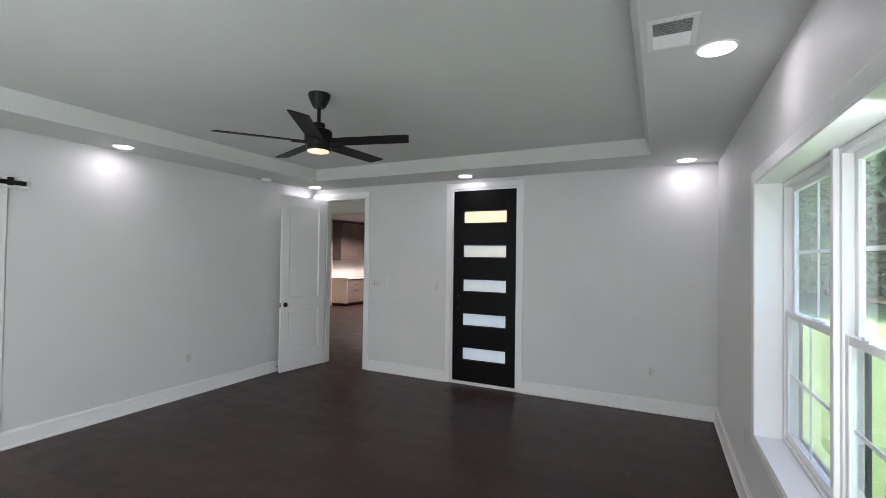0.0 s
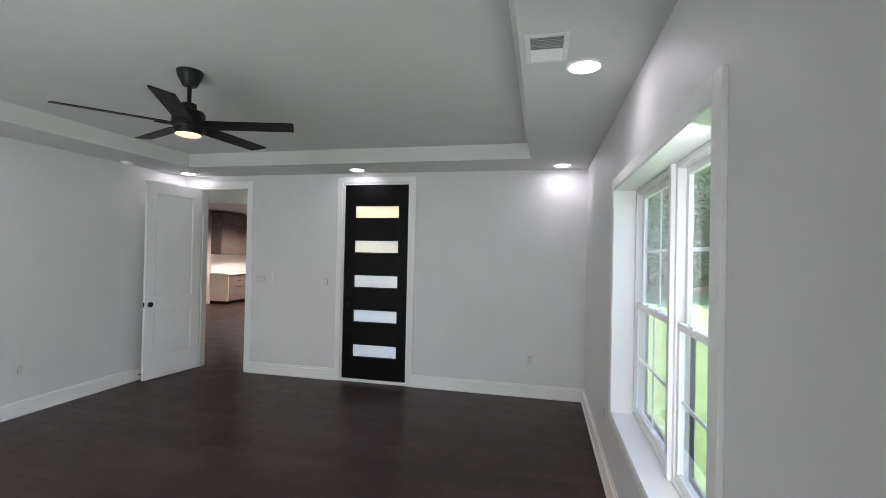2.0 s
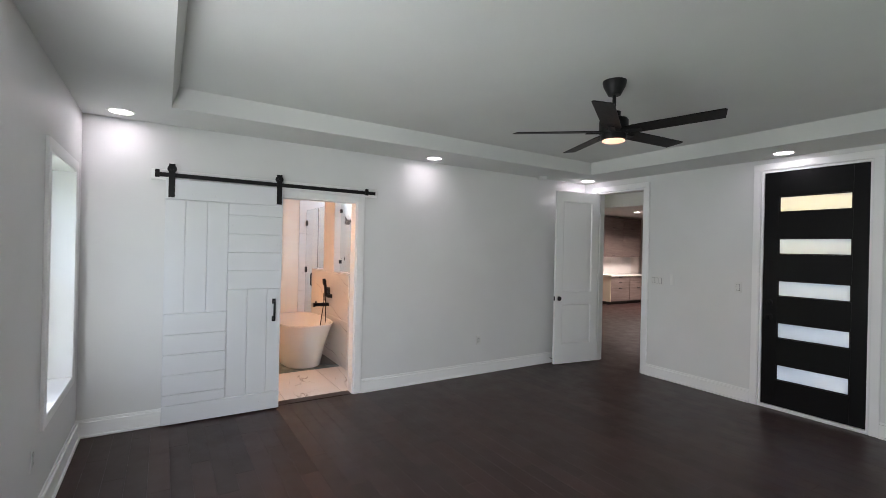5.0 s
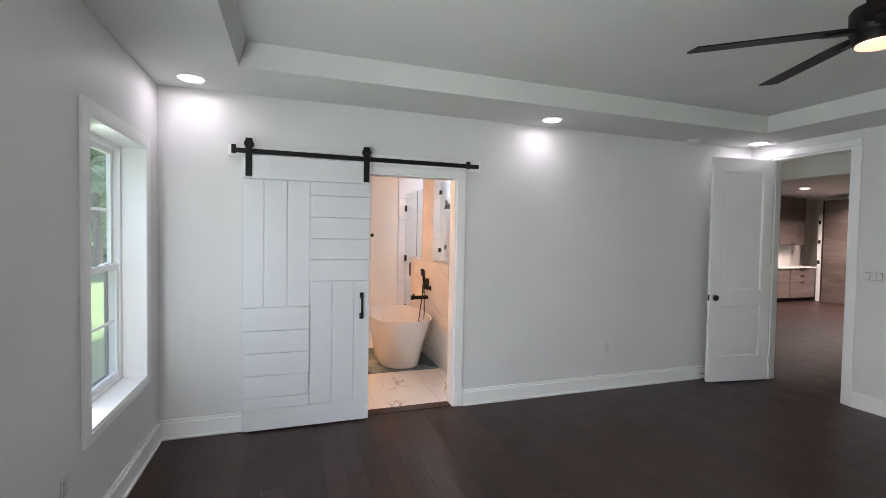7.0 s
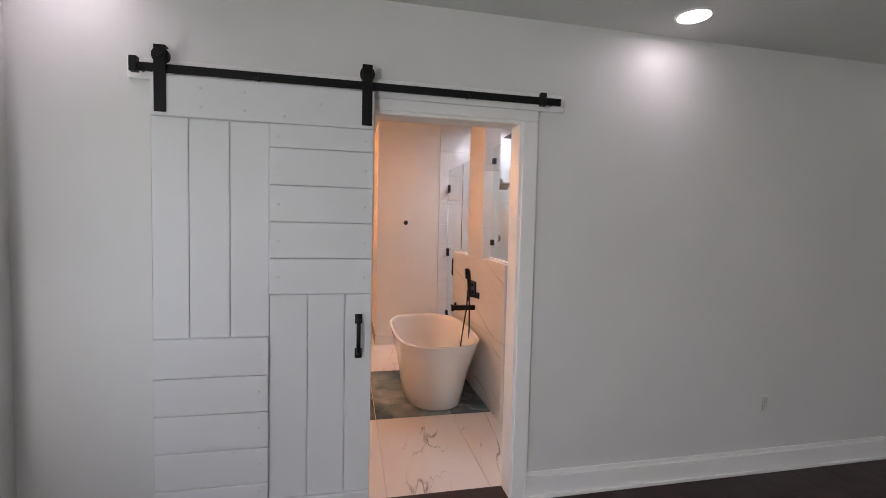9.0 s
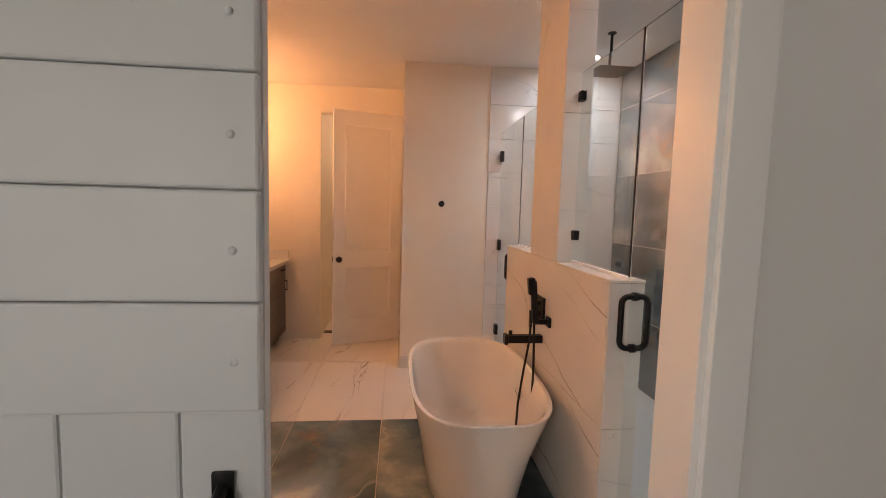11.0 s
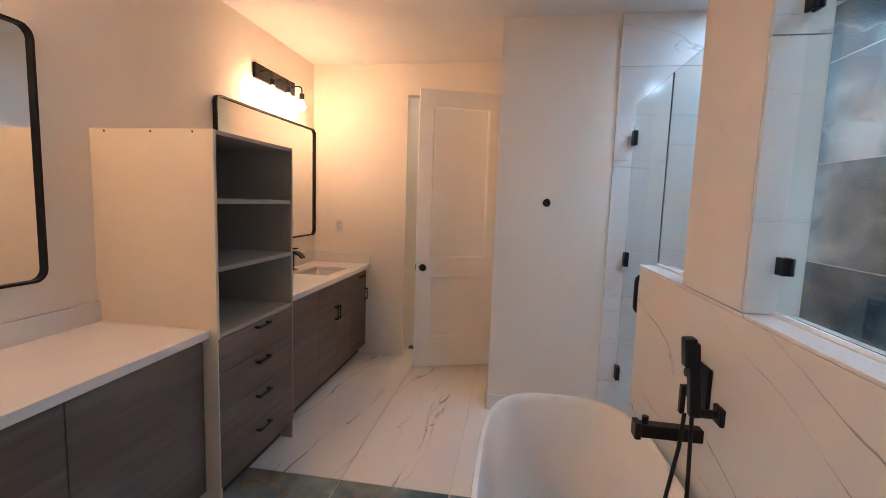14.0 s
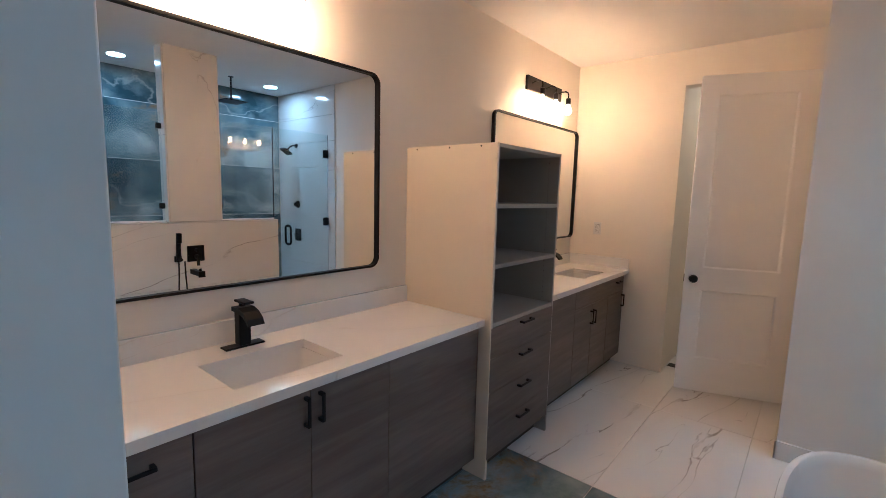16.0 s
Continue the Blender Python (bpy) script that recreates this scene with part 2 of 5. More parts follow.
def marble(name, base, vein, along="x", slant=12.0, rough=0.18, amount=0.95, freq=1.0, open_at=0.42, thin=1.0, wob=1.0):
    """White porcelain with long broken grey-brown veins that run along one axis."""
    m = Mat(name)
    sh = m.offset(13.0)
    turned = m.pos((1, 1, 1), (0, 0, slant) if along == "floor" else (0, slant, 0) if along == "x" else (slant, 0, 0))
    st = m.n.new("ShaderNodeMapping")
    st.inputs["Scale"].default_value = {"floor": (0.42, 2.0, 2.0), "x": (0.42, 1.0, 2.0), "y": (1.0, 0.42, 2.0)}[along]
    m.l.new(turned, st.inputs["Vector"])
    m.l.new(sh, st.inputs["Location"])
    fine = m.noise(m.pos((1, 1, 1), shift=sh), 7.0, 5, 0.65, 0, 1)
    add = m.n.new("ShaderNodeVectorMath")
    add.operation = "MULTIPLY_ADD"
    m.l.new(fine, add.inputs[0])
    add.inputs[1].default_value = (0.045, 0.045, 0.045)
    m.l.new(st.outputs[0], add.inputs[2])
    thick = m.noise(m.pos(shift=sh), 4.0, 4)
    sep = m.n.new("ShaderNodeSeparateXYZ")
    m.l.new(turned, sep.inputs[0])
    across = sep.outputs["Y"] if along == "floor" else sep.outputs["Z"]
    warp = m.noise(st.outputs[0], 1.0, 3, 0.5)
    wig = m.noise(add.outputs[0], 3.0, 5, 0.6)
    total = None
    for k, (gap, w) in enumerate(((0.30, 0.022), (0.47, 0.010))):
        c = m.math("ADD", m.math("DIVIDE", across, gap / freq), m.math("ADD", m.math("MULTIPLY", warp, (2.6 + k) * wob), m.math("ADD", m.math("MULTIPLY", wig, 0.45 * wob), m.math("MULTIPLY", m.random(), 7.0 + 3 * k))))
        lines = m.math("ABSOLUTE", m.math("SUBTRACT", m.math("FRACT", c), 0.5))
        width = m.math("ADD", m.math("MULTIPLY", m.math("SUBTRACT", thick, 0.40, clamp=True), w * 5 * thin), w * 0.18)
        line = m.math("SUBTRACT", 1.0, m.math("DIVIDE", lines, width), clamp=True)
        gate = m.ramp(m.noise(st.outputs[0], 2.3 + k, 3), (open_at + 0.05 * k, (0, 0, 0)), (open_at + 0.12 + 0.05 * k, (1, 1, 1)))
        line = m.math("MULTIPLY", line, gate)
        total = line if total is None else m.math("MAXIMUM", total, line)
        if k == 0:
            soft = m.math("MULTIPLY", m.math("POWER", m.math("SUBTRACT", 1.0, m.math("MULTIPLY", lines, 5.0), clamp=True), 2.0), 0.12)
    cloud = m.ramp(m.noise(m.pos(shift=sh), 1.2, 4), (0.3, tuple(c * 0.93 for c in base)), (0.7, base))
    col = m.mix(soft, cloud, tuple(c * 0.75 for c in base))
    col = m.mix(m.math("MULTIPLY", total, amount), col, vein)
    m.put(Base_Color=col, Roughness=m.math("MULTIPLY_ADD", thick, 0.1, rough - 0.05), Specular_IOR_Level=0.5)
    return m.m


MARBLE_FLOOR = marble("marble_floor_tile", (0.80, 0.78, 0.755), (0.13, 0.095, 0.07), "floor", 9, 0.14, 0.75)
MARBLE_WALL = marble("marble_wall_tile", (0.77, 0.74, 0.70), (0.13, 0.105, 0.085), "x", -13, 0.2, 0.72, 0.55, 0.35, 0.42, 0.42)
MARBLE_POST = marble("marble_post_tile", (0.77, 0.74, 0.70), (0.30, 0.26, 0.23), "y", 78, 0.2, 0.5, 0.7, 0.42, 0.4, 0.5)
MARBLE_END = marble("marble_end_tile", (0.77, 0.755, 0.73), (0.22, 0.20, 0.19), "y", 6, 0.12, 0.5, 0.8, 0.42, 0.5)
QUARTZ = marble("quartz_counter", (0.80, 0.78, 0.755), (0.58, 0.52, 0.46), "floor", 25, 0.16, 0.5, 0.8)


def onyx(name, bright=1.0):
    """Blue-grey cloudy onyx with pale veils, thin fissures and a few rust stains."""
    m = Mat(name)
    sh = m.offset(11.0)
    p = m.pos((0.9, 0.9, 1.15), (0, -28, 15), sh)

    def bend(vec, by, amount):
        add = m.n.new("ShaderNodeVectorMath")
        add.operation = "MULTIPLY_ADD"
        m.l.new(by, add.inputs[0])
        add.inputs[1].default_value = (amount, amount, amount)
        m.l.new(vec, add.inputs[2])
        return add.outputs[0]

    v = bend(p, m.noise(p, 1.2, 3, 0.5, 0.0, 1), 0.5)
    v = bend(v, m.noise(v, 5.0, 4, 0.6, 0.0, 1), 0.07)
    cloud = m.noise(v, 1.5, 8, 0.55)
    k = bright
    col = m.ramp(cloud, (0.34, (0.024 * k, 0.050 * k, 0.064 * k)), (0.45, (0.075 * k, 0.120 * k, 0.138 * k)), (0.54, (0.15 * k, 0.195 * k, 0.205 * k)), (0.66, (0.40 * k, 0.44 * k, 0.43 * k)))
    veil = m.ramp(m.noise(v, 2.2, 8, 0.60), (0.50, (0, 0, 0)), (0.70, (0.40, 0.40, 0.40)))
    col = m.mix(veil, col, (0.36 * k, 0.40 * k, 0.395 * k))
    fissure = m.math("SUBTRACT", 1.0, m.math("MULTIPLY", m.math("ABSOLUTE", m.math("SUBTRACT", m.noise(v, 0.8, 6, 0.5), 0.5)), 110.0), clamp=True)
    col = m.mix(m.math("MULTIPLY", fissure, 0.32), col, (0.52 * k, 0.53 * k, 0.50 * k))
    where = m.ramp(m.noise(m.pos((0.8, 0.8, 2.4), (0, 8, 0), sh), 1.5, 4, 0.55), (0.555, (0, 0, 0)), (0.62, (1, 1, 1)))
    speck = m.ramp(m.noise(v, 6.0, 7, 0.7), (0.44, (0, 0, 0)), (0.60, (0.9, 0.9, 0.9)))
    rust = m.ramp(m.noise(v, 9.0, 6, 0.7), (0.35, (0.085, 0.075, 0.055)), (0.52, (0.25, 0.15, 0.055)), (0.72, (0.38, 0.33, 0.24)))
    col = m.mix(m.math("MULTIPLY", where, speck), col, rust)
    m.put(Base_Color=col, Roughness=m.math("MULTIPLY_ADD", cloud, 0.05, 0.05), Specular_IOR_Level=0.5)
    return m.m


ONYX = onyx("blue_onyx_tile", 1.12)
ONYX_FLOOR = onyx("blue_onyx_floor_tile", 1.3)


def cabinetwood(name, tones, along="x"):
    m = Mat(name)
    sh = m.offset(5.0)
    sc = (0.55, 6.0, 6.0) if along == "x" else (6.0, 0.55, 6.0)
    grain = m.noise(m.pos(sc, shift=sh), 4.0, 7, 0.62, 0.35)
    broad = m.noise(m.pos((0.35, 2.0, 2.2) if along == "x" else (2.0, 0.35, 2.2), shift=sh), 2.2, 3, 0.5, 0.3)
    fine = m.noise(m.pos((3.0, 120.0, 120.0) if along == "x" else (120.0, 3.0, 120.0), shift=sh), 3.0, 3)
    tone = m.math("ADD", m.math("MULTIPLY", grain, 0.55), m.math("MULTIPLY", broad, 0.45))
    a, b, c = tones
    col = m.ramp(tone, (0.30, a), (0.5, b), (0.70, c))
    col = m.mix(m.math("MULTIPLY", fine, 0.22), col, a)
    m.put(Base_Color=col, Roughness=m.math("MULTIPLY_ADD", fine, 0.15, 0.40))
    return m.bump(fine, 0.12, 0.0006).m


CABWOOD = cabinetwood("taupe_laminate", ((0.085, 0.064, 0.055), (0.142, 0.110, 0.096), (0.215, 0.172, 0.150)))
KITWOOD = cabinetwood("kitchen_laminate", ((0.10, 0.075, 0.065), (0.16, 0.125, 0.11), (0.24, 0.195, 0.175)), "y")


def glassmat(name, tint=(0.93, 0.98, 0.97)):
    m = Mat(name)
    m.put(Base_Color=(*tint, 1), Roughness=0.0, Transmission_Weight=1.0, IOR=1.45)
    return m.m


GLASS = glassmat("clear_shower_glass", (0.90, 0.965, 0.965))
PANE = glassmat("window_glass", (0.96, 0.99, 0.97))


def frosted():
    m = Mat("frosted_glass")
    tr = m.n.new("ShaderNodeBsdfTranslucent")
    tr.inputs["Color"].default_value = (0.45, 0.50, 0.51, 1)
    mx = m.n.new("ShaderNodeMixShader")
    mx.inputs[0].default_value = 0.88
    m.put(Base_Color=(0.8, 0.82, 0.83, 1), Roughness=0.35)
    m.l.new(m.bsdf.outputs[0], mx.inputs[1])
    m.l.new(tr.outputs[0], mx.inputs[2])
    m.l.new(mx.outputs[0], m.n["Material Output"].inputs["Surface"])
    return m.m


FROSTED = frosted()


def mirrormat():
    m = Mat("mirror_silver")
    p = m.noise(m.pos(), 40, 2)
    m.put(Base_Color=(0.90, 0.91, 0.90, 1), Metallic=1.0, Roughness=m.math("MULTIPLY", p, 0.012))
    return m.m


MIRROR = mirrormat()


def glow(name, colour, strength):
    m = Mat(name)
    m.put(Base_Color=(0.9, 0.9, 0.9, 1), Emission_Color=(*colour, 1), Emission_Strength=strength)
    return m.m


LENS = glow("lamp_lens", (1.0, 0.985, 0.97), 1.2)
SHOWERLENS = glow("shower_lamp_lens", (0.92, 0.97, 1.0), 1.2)
FANLENS = glow("fan_lamp_lens", (1.0, 0.46, 0.24), 0.16)
BULB = glow("warm_bulb", WARM, BULB_L)


def foliage(name, a, b):
    m = Mat(name)
    r = m.geo.outputs["Random Per Island"]
    col = m.ramp(r, (0.0, a), (1.0, b))
    m.put(Base_Color=col, Roughness=0.55, Subsurface_Weight=0.0)
    tr = m.n.new("ShaderNodeBsdfTranslucent")
    m.l.new(col, tr.inputs["Color"])
    mx = m.n.new("ShaderNodeMixShader")
    mx.inputs[0].default_value = 0.5
    m.l.new(m.bsdf.outputs[0], mx.inputs[1])
    m.l.new(tr.outputs[0], mx.inputs[2])
    m.l.new(mx.outputs[0], m.n["Material Output"].inputs["Surface"])
    return m.m


LEAF = foliage("leaves", (0.12, 0.22, 0.08), (0.30, 0.42, 0.20))
BARK = paint("bark", (0.10, 0.075, 0.055), 0.9, 0.25, 30, 0.6)


def grassmat():
    m = Mat("lawn_grass")
    n = m.noise(m.pos(), 0.5, 6, 0.6)
    f = m.noise(m.pos(), 25.0, 5, 0.7)
    col = m.ramp(m.math("ADD", m.math("MULTIPLY", n, 0.6), m.math("MULTIPLY", f, 0.4)), (0.3, (0.05, 0.105, 0.028)), (0.6, (0.085, 0.155, 0.045)), (0.8, (0.14, 0.17, 0.075)))
    m.put(Base_Color=col, Roughness=0.9)
    return m.bump(f, 0.6, 0.03).m


GRASS = grassmat()
SIDING = paint("outer_siding", (0.70, 0.70, 0.68), 0.6, 0.05, 40, 0.1)
DIRT = paint("bare_earth", (0.24, 0.16, 0.10), 0.95, 0.15, 40, 0.5)
KITWALL = paint("kitchen_paint", (0.72, 0.66, 0.61), 0.6)

# ---- setting: walls ----
def wall(name, boxes, material, label):
    bm = bmesh.new()
    for b in boxes:
        box(bm, *b)
    return single(name, bm, material, label, "wall", kind="structure")


BO0, BO1, BOZ = 1.25, 2.165, 2.07          # barn opening in the west wall
DO0, DO1, DOZ = -5.46, -4.70, 2.45        # inner door opening in the north wall
FD0, FD1, FDZ = -3.335, -2.46, 2.48       # black door
EW0, EW1, EWZ0, EWZ1 = 2.0, 3.80, 0.56, 2.085   # east window
SW0, SW1, SWZ0, SWZ1 = -5.385, -4.50, 0.56, 2.10
SE0, SE1 = -3.0, -2.11  # unseen south window, added to let in fill light
NY = YN + 0.14

wall("wall_west", [(BXE, XW, YS - 0.2, BO0, 0, TOPZ), (BXE, XW, BO1, NY, 0, TOPZ), (BXE, XW, BO0, BO1, BOZ, TOPZ)], WALL, "white painted wall with a doorway to the bathroom")
wall("wall_north", [(XW, DO0, YN, NY, 0, TOPZ), (DO1, FD0, YN, NY, 0, TOPZ), (FD1, XE + 0.2, YN, NY, 0, TOPZ), (DO0, DO1, YN, NY, DOZ, TOPZ), (FD0, FD1, YN, NY, FDZ, TOPZ)], WALL, "white painted wall with two tall doorways")
wall("wall_east", [(XE, XE + 0.2, YS - 0.2, EW0, 0, TOPZ), (XE, XE + 0.2, EW1, YN, 0, TOPZ), (XE, XE + 0.2, EW0, EW1, 0, EWZ0), (XE, XE + 0.2, EW0, EW1, EWZ1, TOPZ)], WALL, "white painted wall with a wide double window")
wall("wall_south", [(XW, SW0, YS - 0.2, YS, 0, TOPZ), (SW1, SE0, YS - 0.2, YS, 0, TOPZ), (SE1, XE, YS - 0.2, YS, 0, TOPZ), (SW0, SW1, YS - 0.2, YS, 0, SWZ0), (SW0, SW1, YS - 0.2, YS, SWZ1, TOPZ), (SE0, SE1, YS - 0.2, YS, 0, SWZ0), (SE0, SE1, YS - 0.2, YS, SWZ1, TOPZ)], WALL, "white painted wall with a corner window and an added unseen one")
wall("bath_wall_south", [(-11.3, BXE, BYS - 0.16, BYS, 0, TOPZ)], BATHWALL, "cream white painted bathroom wall behind the vanities")
TD0, TD1 = 0.73, 1.58
wall("bath_wall_west", [(BXW - 0.12, BXW, BYS, TD0, 0, TOPZ), (BXW - 0.12, BXW, TD1, BYN + 0.15, 0, TOPZ), (BXW - 0.12, BXW, TD0, TD1, 2.49, TOPZ)], BATHWALL, "cream white end wall with a doorway")
wall("bath_wall_north", [(BXW, BXE, BYN + 0.012, BYN + 0.15, 0, TOPZ)], BATHWALL, "wall behind the shower tiles")
wall("stub_wall", [(BXW, -8.98, 1.62, BYN + 0.012, 0, TOPZ)], BATHWALL, "white projecting wall between shower and doorway")
wall("closet_walls", [(-11.3, -11.2, BYS, 2.4, 0, TOPZ), (-11.2, BXW - 0.12, 2.3, 2.4, 0, TOPZ), (-11.2, BXW - 0.12, 0.60, 0.72, 0, TOPZ)], BATHWALL, "white walls of the small room beyond")

bm = bmesh.new()
for b in ((XW, TX0, YS, YN, SOF, TOPZ), (TX1, XE, YS, YN, SOF, TOPZ), (TX0, TX1, YS, TY0, SOF, TOPZ), (TX0, TX1, TY1, YN, SOF, TOPZ), (TX0, TX1, TY0, TY1, TRAY, TOPZ)):
    box(bm, *b)
low = [bm.verts.new((x, y, SOF)) for x, y in ((TX0, TY0), (TX1, TY0), (TX1, TY1), (TX0, TY1))]
top = [bm.verts.new((x, y, TRAY)) for x, y in ((TX0 + 0.045, TY0 + 0.045), (TX1 - 0.045, TY0 + 0.045), (TX1 - 0.045, TY1 - 0.045), (TX0 + 0.045, TY1 - 0.045))]
for i in range(4):
    bm.faces.new((low[i], low[(i + 1) % 4], top[(i + 1) % 4], top[i]))
single("ceiling", bm, CEIL, "white tray ceiling with a lower border", "ceiling", kind="structure")
single("bath_ceiling", B(-11.2, BXE, BYS, BYN + 0.012, BCE, TOPZ), BATHCEIL, "plain white bathroom ceiling", "ceiling", kind="structure")
bm = box(B(-14.5, XE + 0.25, YS - 0.42, NY + 0.1, TOPZ, TOPZ + 0.15), -14.5, -3.9, NY + 0.1, 16.3, TOPZ, TOPZ + 0.15)
single("roof_slab", bm, SIDING, "flat roof slab over the house", "roof", kind="structure")

# ---- setting: floors ----
floor = single("floor", B(XW, XE, YS, YN, -0.15, -0.012), DARKGAP, "dark stained oak plank floor, satin finish", "floor", kind="structure")
kitchen_floor = single("kitchen_floor", B(-13.0, -4.2, NY, 16.0, -0.15, 0.0), FLOORWOOD, "dark stained plank floor of the kitchen", "floor", kind="structure")
single("doorway_floor", B(DO0, DO1, YN, NY, -0.15, 0.0), FLOORWOOD, "dark plank floor in the doorway", "floor", kind="structure")
bath_floor = single("bath_floor", B(-11.2, BXE, BYS, BYN, -0.15, -0.006), GROUT, "white marbled porcelain tile floor with a blue onyx band", "floor", kind="structure")
single("threshold", B(BXE, XW, BO0, BO1, -0.15, 0.006, bevel=0.003), FLOORWOOD, "dark wooden threshold strip between bedroom and bathroom", "threshold", kind="structure")

# ---- setting: trim ----
def run_board(bm, x0, y0, x1, y1, z0, z1, t, side):
    """A board along a wall from (x0, y0) to (x1, y1), t thick towards side (dx, dy)."""
    box(bm, min(x0, x1, x0 + side[0] * t), max(x0, x1, x0 + side[0] * t), min(y0, y1, y0 + side[1] * t), max(y0, y1, y0 + side[1] * t), z0, z1, bevel=0.003)


def baseboard(x0, y0, x1, y1, side):
    bm = bmesh.new()
    run_board(bm, x0, y0, x1, y1, 0.001, 0.122, 0.022, side)
    run_board(bm, x0, y0, x1, y1, 0.122, 0.145, 0.010, side)
    run_board(bm, x0 + side[0] * 0.022, y0 + side[1] * 0.022, x1 + side[0] * 0.022, y1 + side[1] * 0.022, 0.001, 0.02, 0.014, side)
    single("baseboard", bm, TRIM, "white painted baseboard with shoe moulding", "baseboard", kind="structure")


CW = 0.075
baseboard(XW, BO1 + 0.082, XW, YN, (1, 0))
baseboard(XW, YS, XW, BO0 - 0.082, (1, 0))
baseboard(XW + 0.016, YN, DO0 - CW, YN, (0, -1))
baseboard(DO1 + CW, YN, FD0 - CW, YN, (0, -1))
baseboard(FD1 + CW, YN, XE, YN, (0, -1))
baseboard(XE, YS, XE, YN - 0.03, (-1, 0))
baseboard(XW + 0.03, YS, XE - 0.03, YS, (0, 1))
single("bath_baseboard", B(-8.98, -8.968, 1.608, 2.385, 0.0, 0.115, bevel=0.002), MARBLE_WALL, "white tile skirting at the foot of the stub wall", "baseboard", kind="structure")
single("bath_baseboard", B(BXW, -8.968, 1.608, 1.62, 0.0, 0.115, bevel=0.002), MARBLE_WALL, "white tile skirting at the foot of the stub wall", "baseboard", kind="structure")


def casing_y(name, x0, x1, z1, y, side, zb=0.0, t=0.02):
    """Door casing on a wall that runs along x."""
    bm = bmesh.new()
    ya, yb = y, y + side * t
    for a, b in ((x0 - CW, x0 - 0.006), (x1 + 0.006, x1 + CW)):
        box(bm, a, b, ya, yb, zb, z1 + 0.006, bevel=0.004)
    box(bm, x0 - CW, x1 + CW, ya, yb, z1 + 0.0065, z1 + CW, bevel=0.004)
    ob = single(name, bm, TRIM, "white painted door casing", "door casing", kind="structure")
    jm = bmesh.new()
    box(jm, x0 - 0.001, x0 + 0.018, YN - 0.002, NY + 0.002, 0, z1)
    box(jm, x1 - 0.018, x1 + 0.001, YN - 0.002, NY + 0.002, 0, z1)
    box(jm, x0 + 0.018, x1 - 0.018, YN - 0.002, NY + 0.002, z1 - 0.018, z1 + 0.001)
    box(jm, x0 + 0.018, x0 + 0.03, YN + 0.04, YN + 0.075, 0, z1 - 0.018)
    box(jm, x1 - 0.03, x1 - 0.018, YN + 0.04, YN + 0.075, 0, z1 - 0.018)
    part("jamb", jm, TRIM, ob)
    return ob


casing_y("trim", DO0, DO1, DOZ, YN, -1)
casing_y("trim", FD0, FD1, FDZ, YN, -1)

# barn opening: casing on the bedroom side, lined jamb
bm = bmesh.new()
box(bm, XW, XW + 0.018, BO1, BO1 + 0.082, 0, BOZ, bevel=0.003)
box(bm, XW, XW + 0.018, BO0 - 0.082, BO0, 0, BOZ, bevel=0.003)
box(bm, XW, XW + 0.018, BO0 - 0.082, BO1 + 0.082, BOZ + 0.0005, BOZ + 0.056, bevel=0.003)
ob = single("trim", bm, TRIM, "white casing round the barn door opening", "door casing", kind="structure")
jm = bmesh.new()
box(jm, BXE - 0.004, XW + 0.004, BO1 - 0.016, BO1 + 0.001, 0, BOZ, bevel=0.002)
box(jm, BXE - 0.004, XW + 0.004, BO0 - 0.001, BO0 + 0.016, 0, BOZ, bevel=0.002)
box(jm, BXE - 0.004, XW + 0.004, BO0 + 0.016, BO1 - 0.016, BOZ - 0.016, BOZ + 0.001, bevel=0.002)
part("jamb", jm, TRIM, ob)

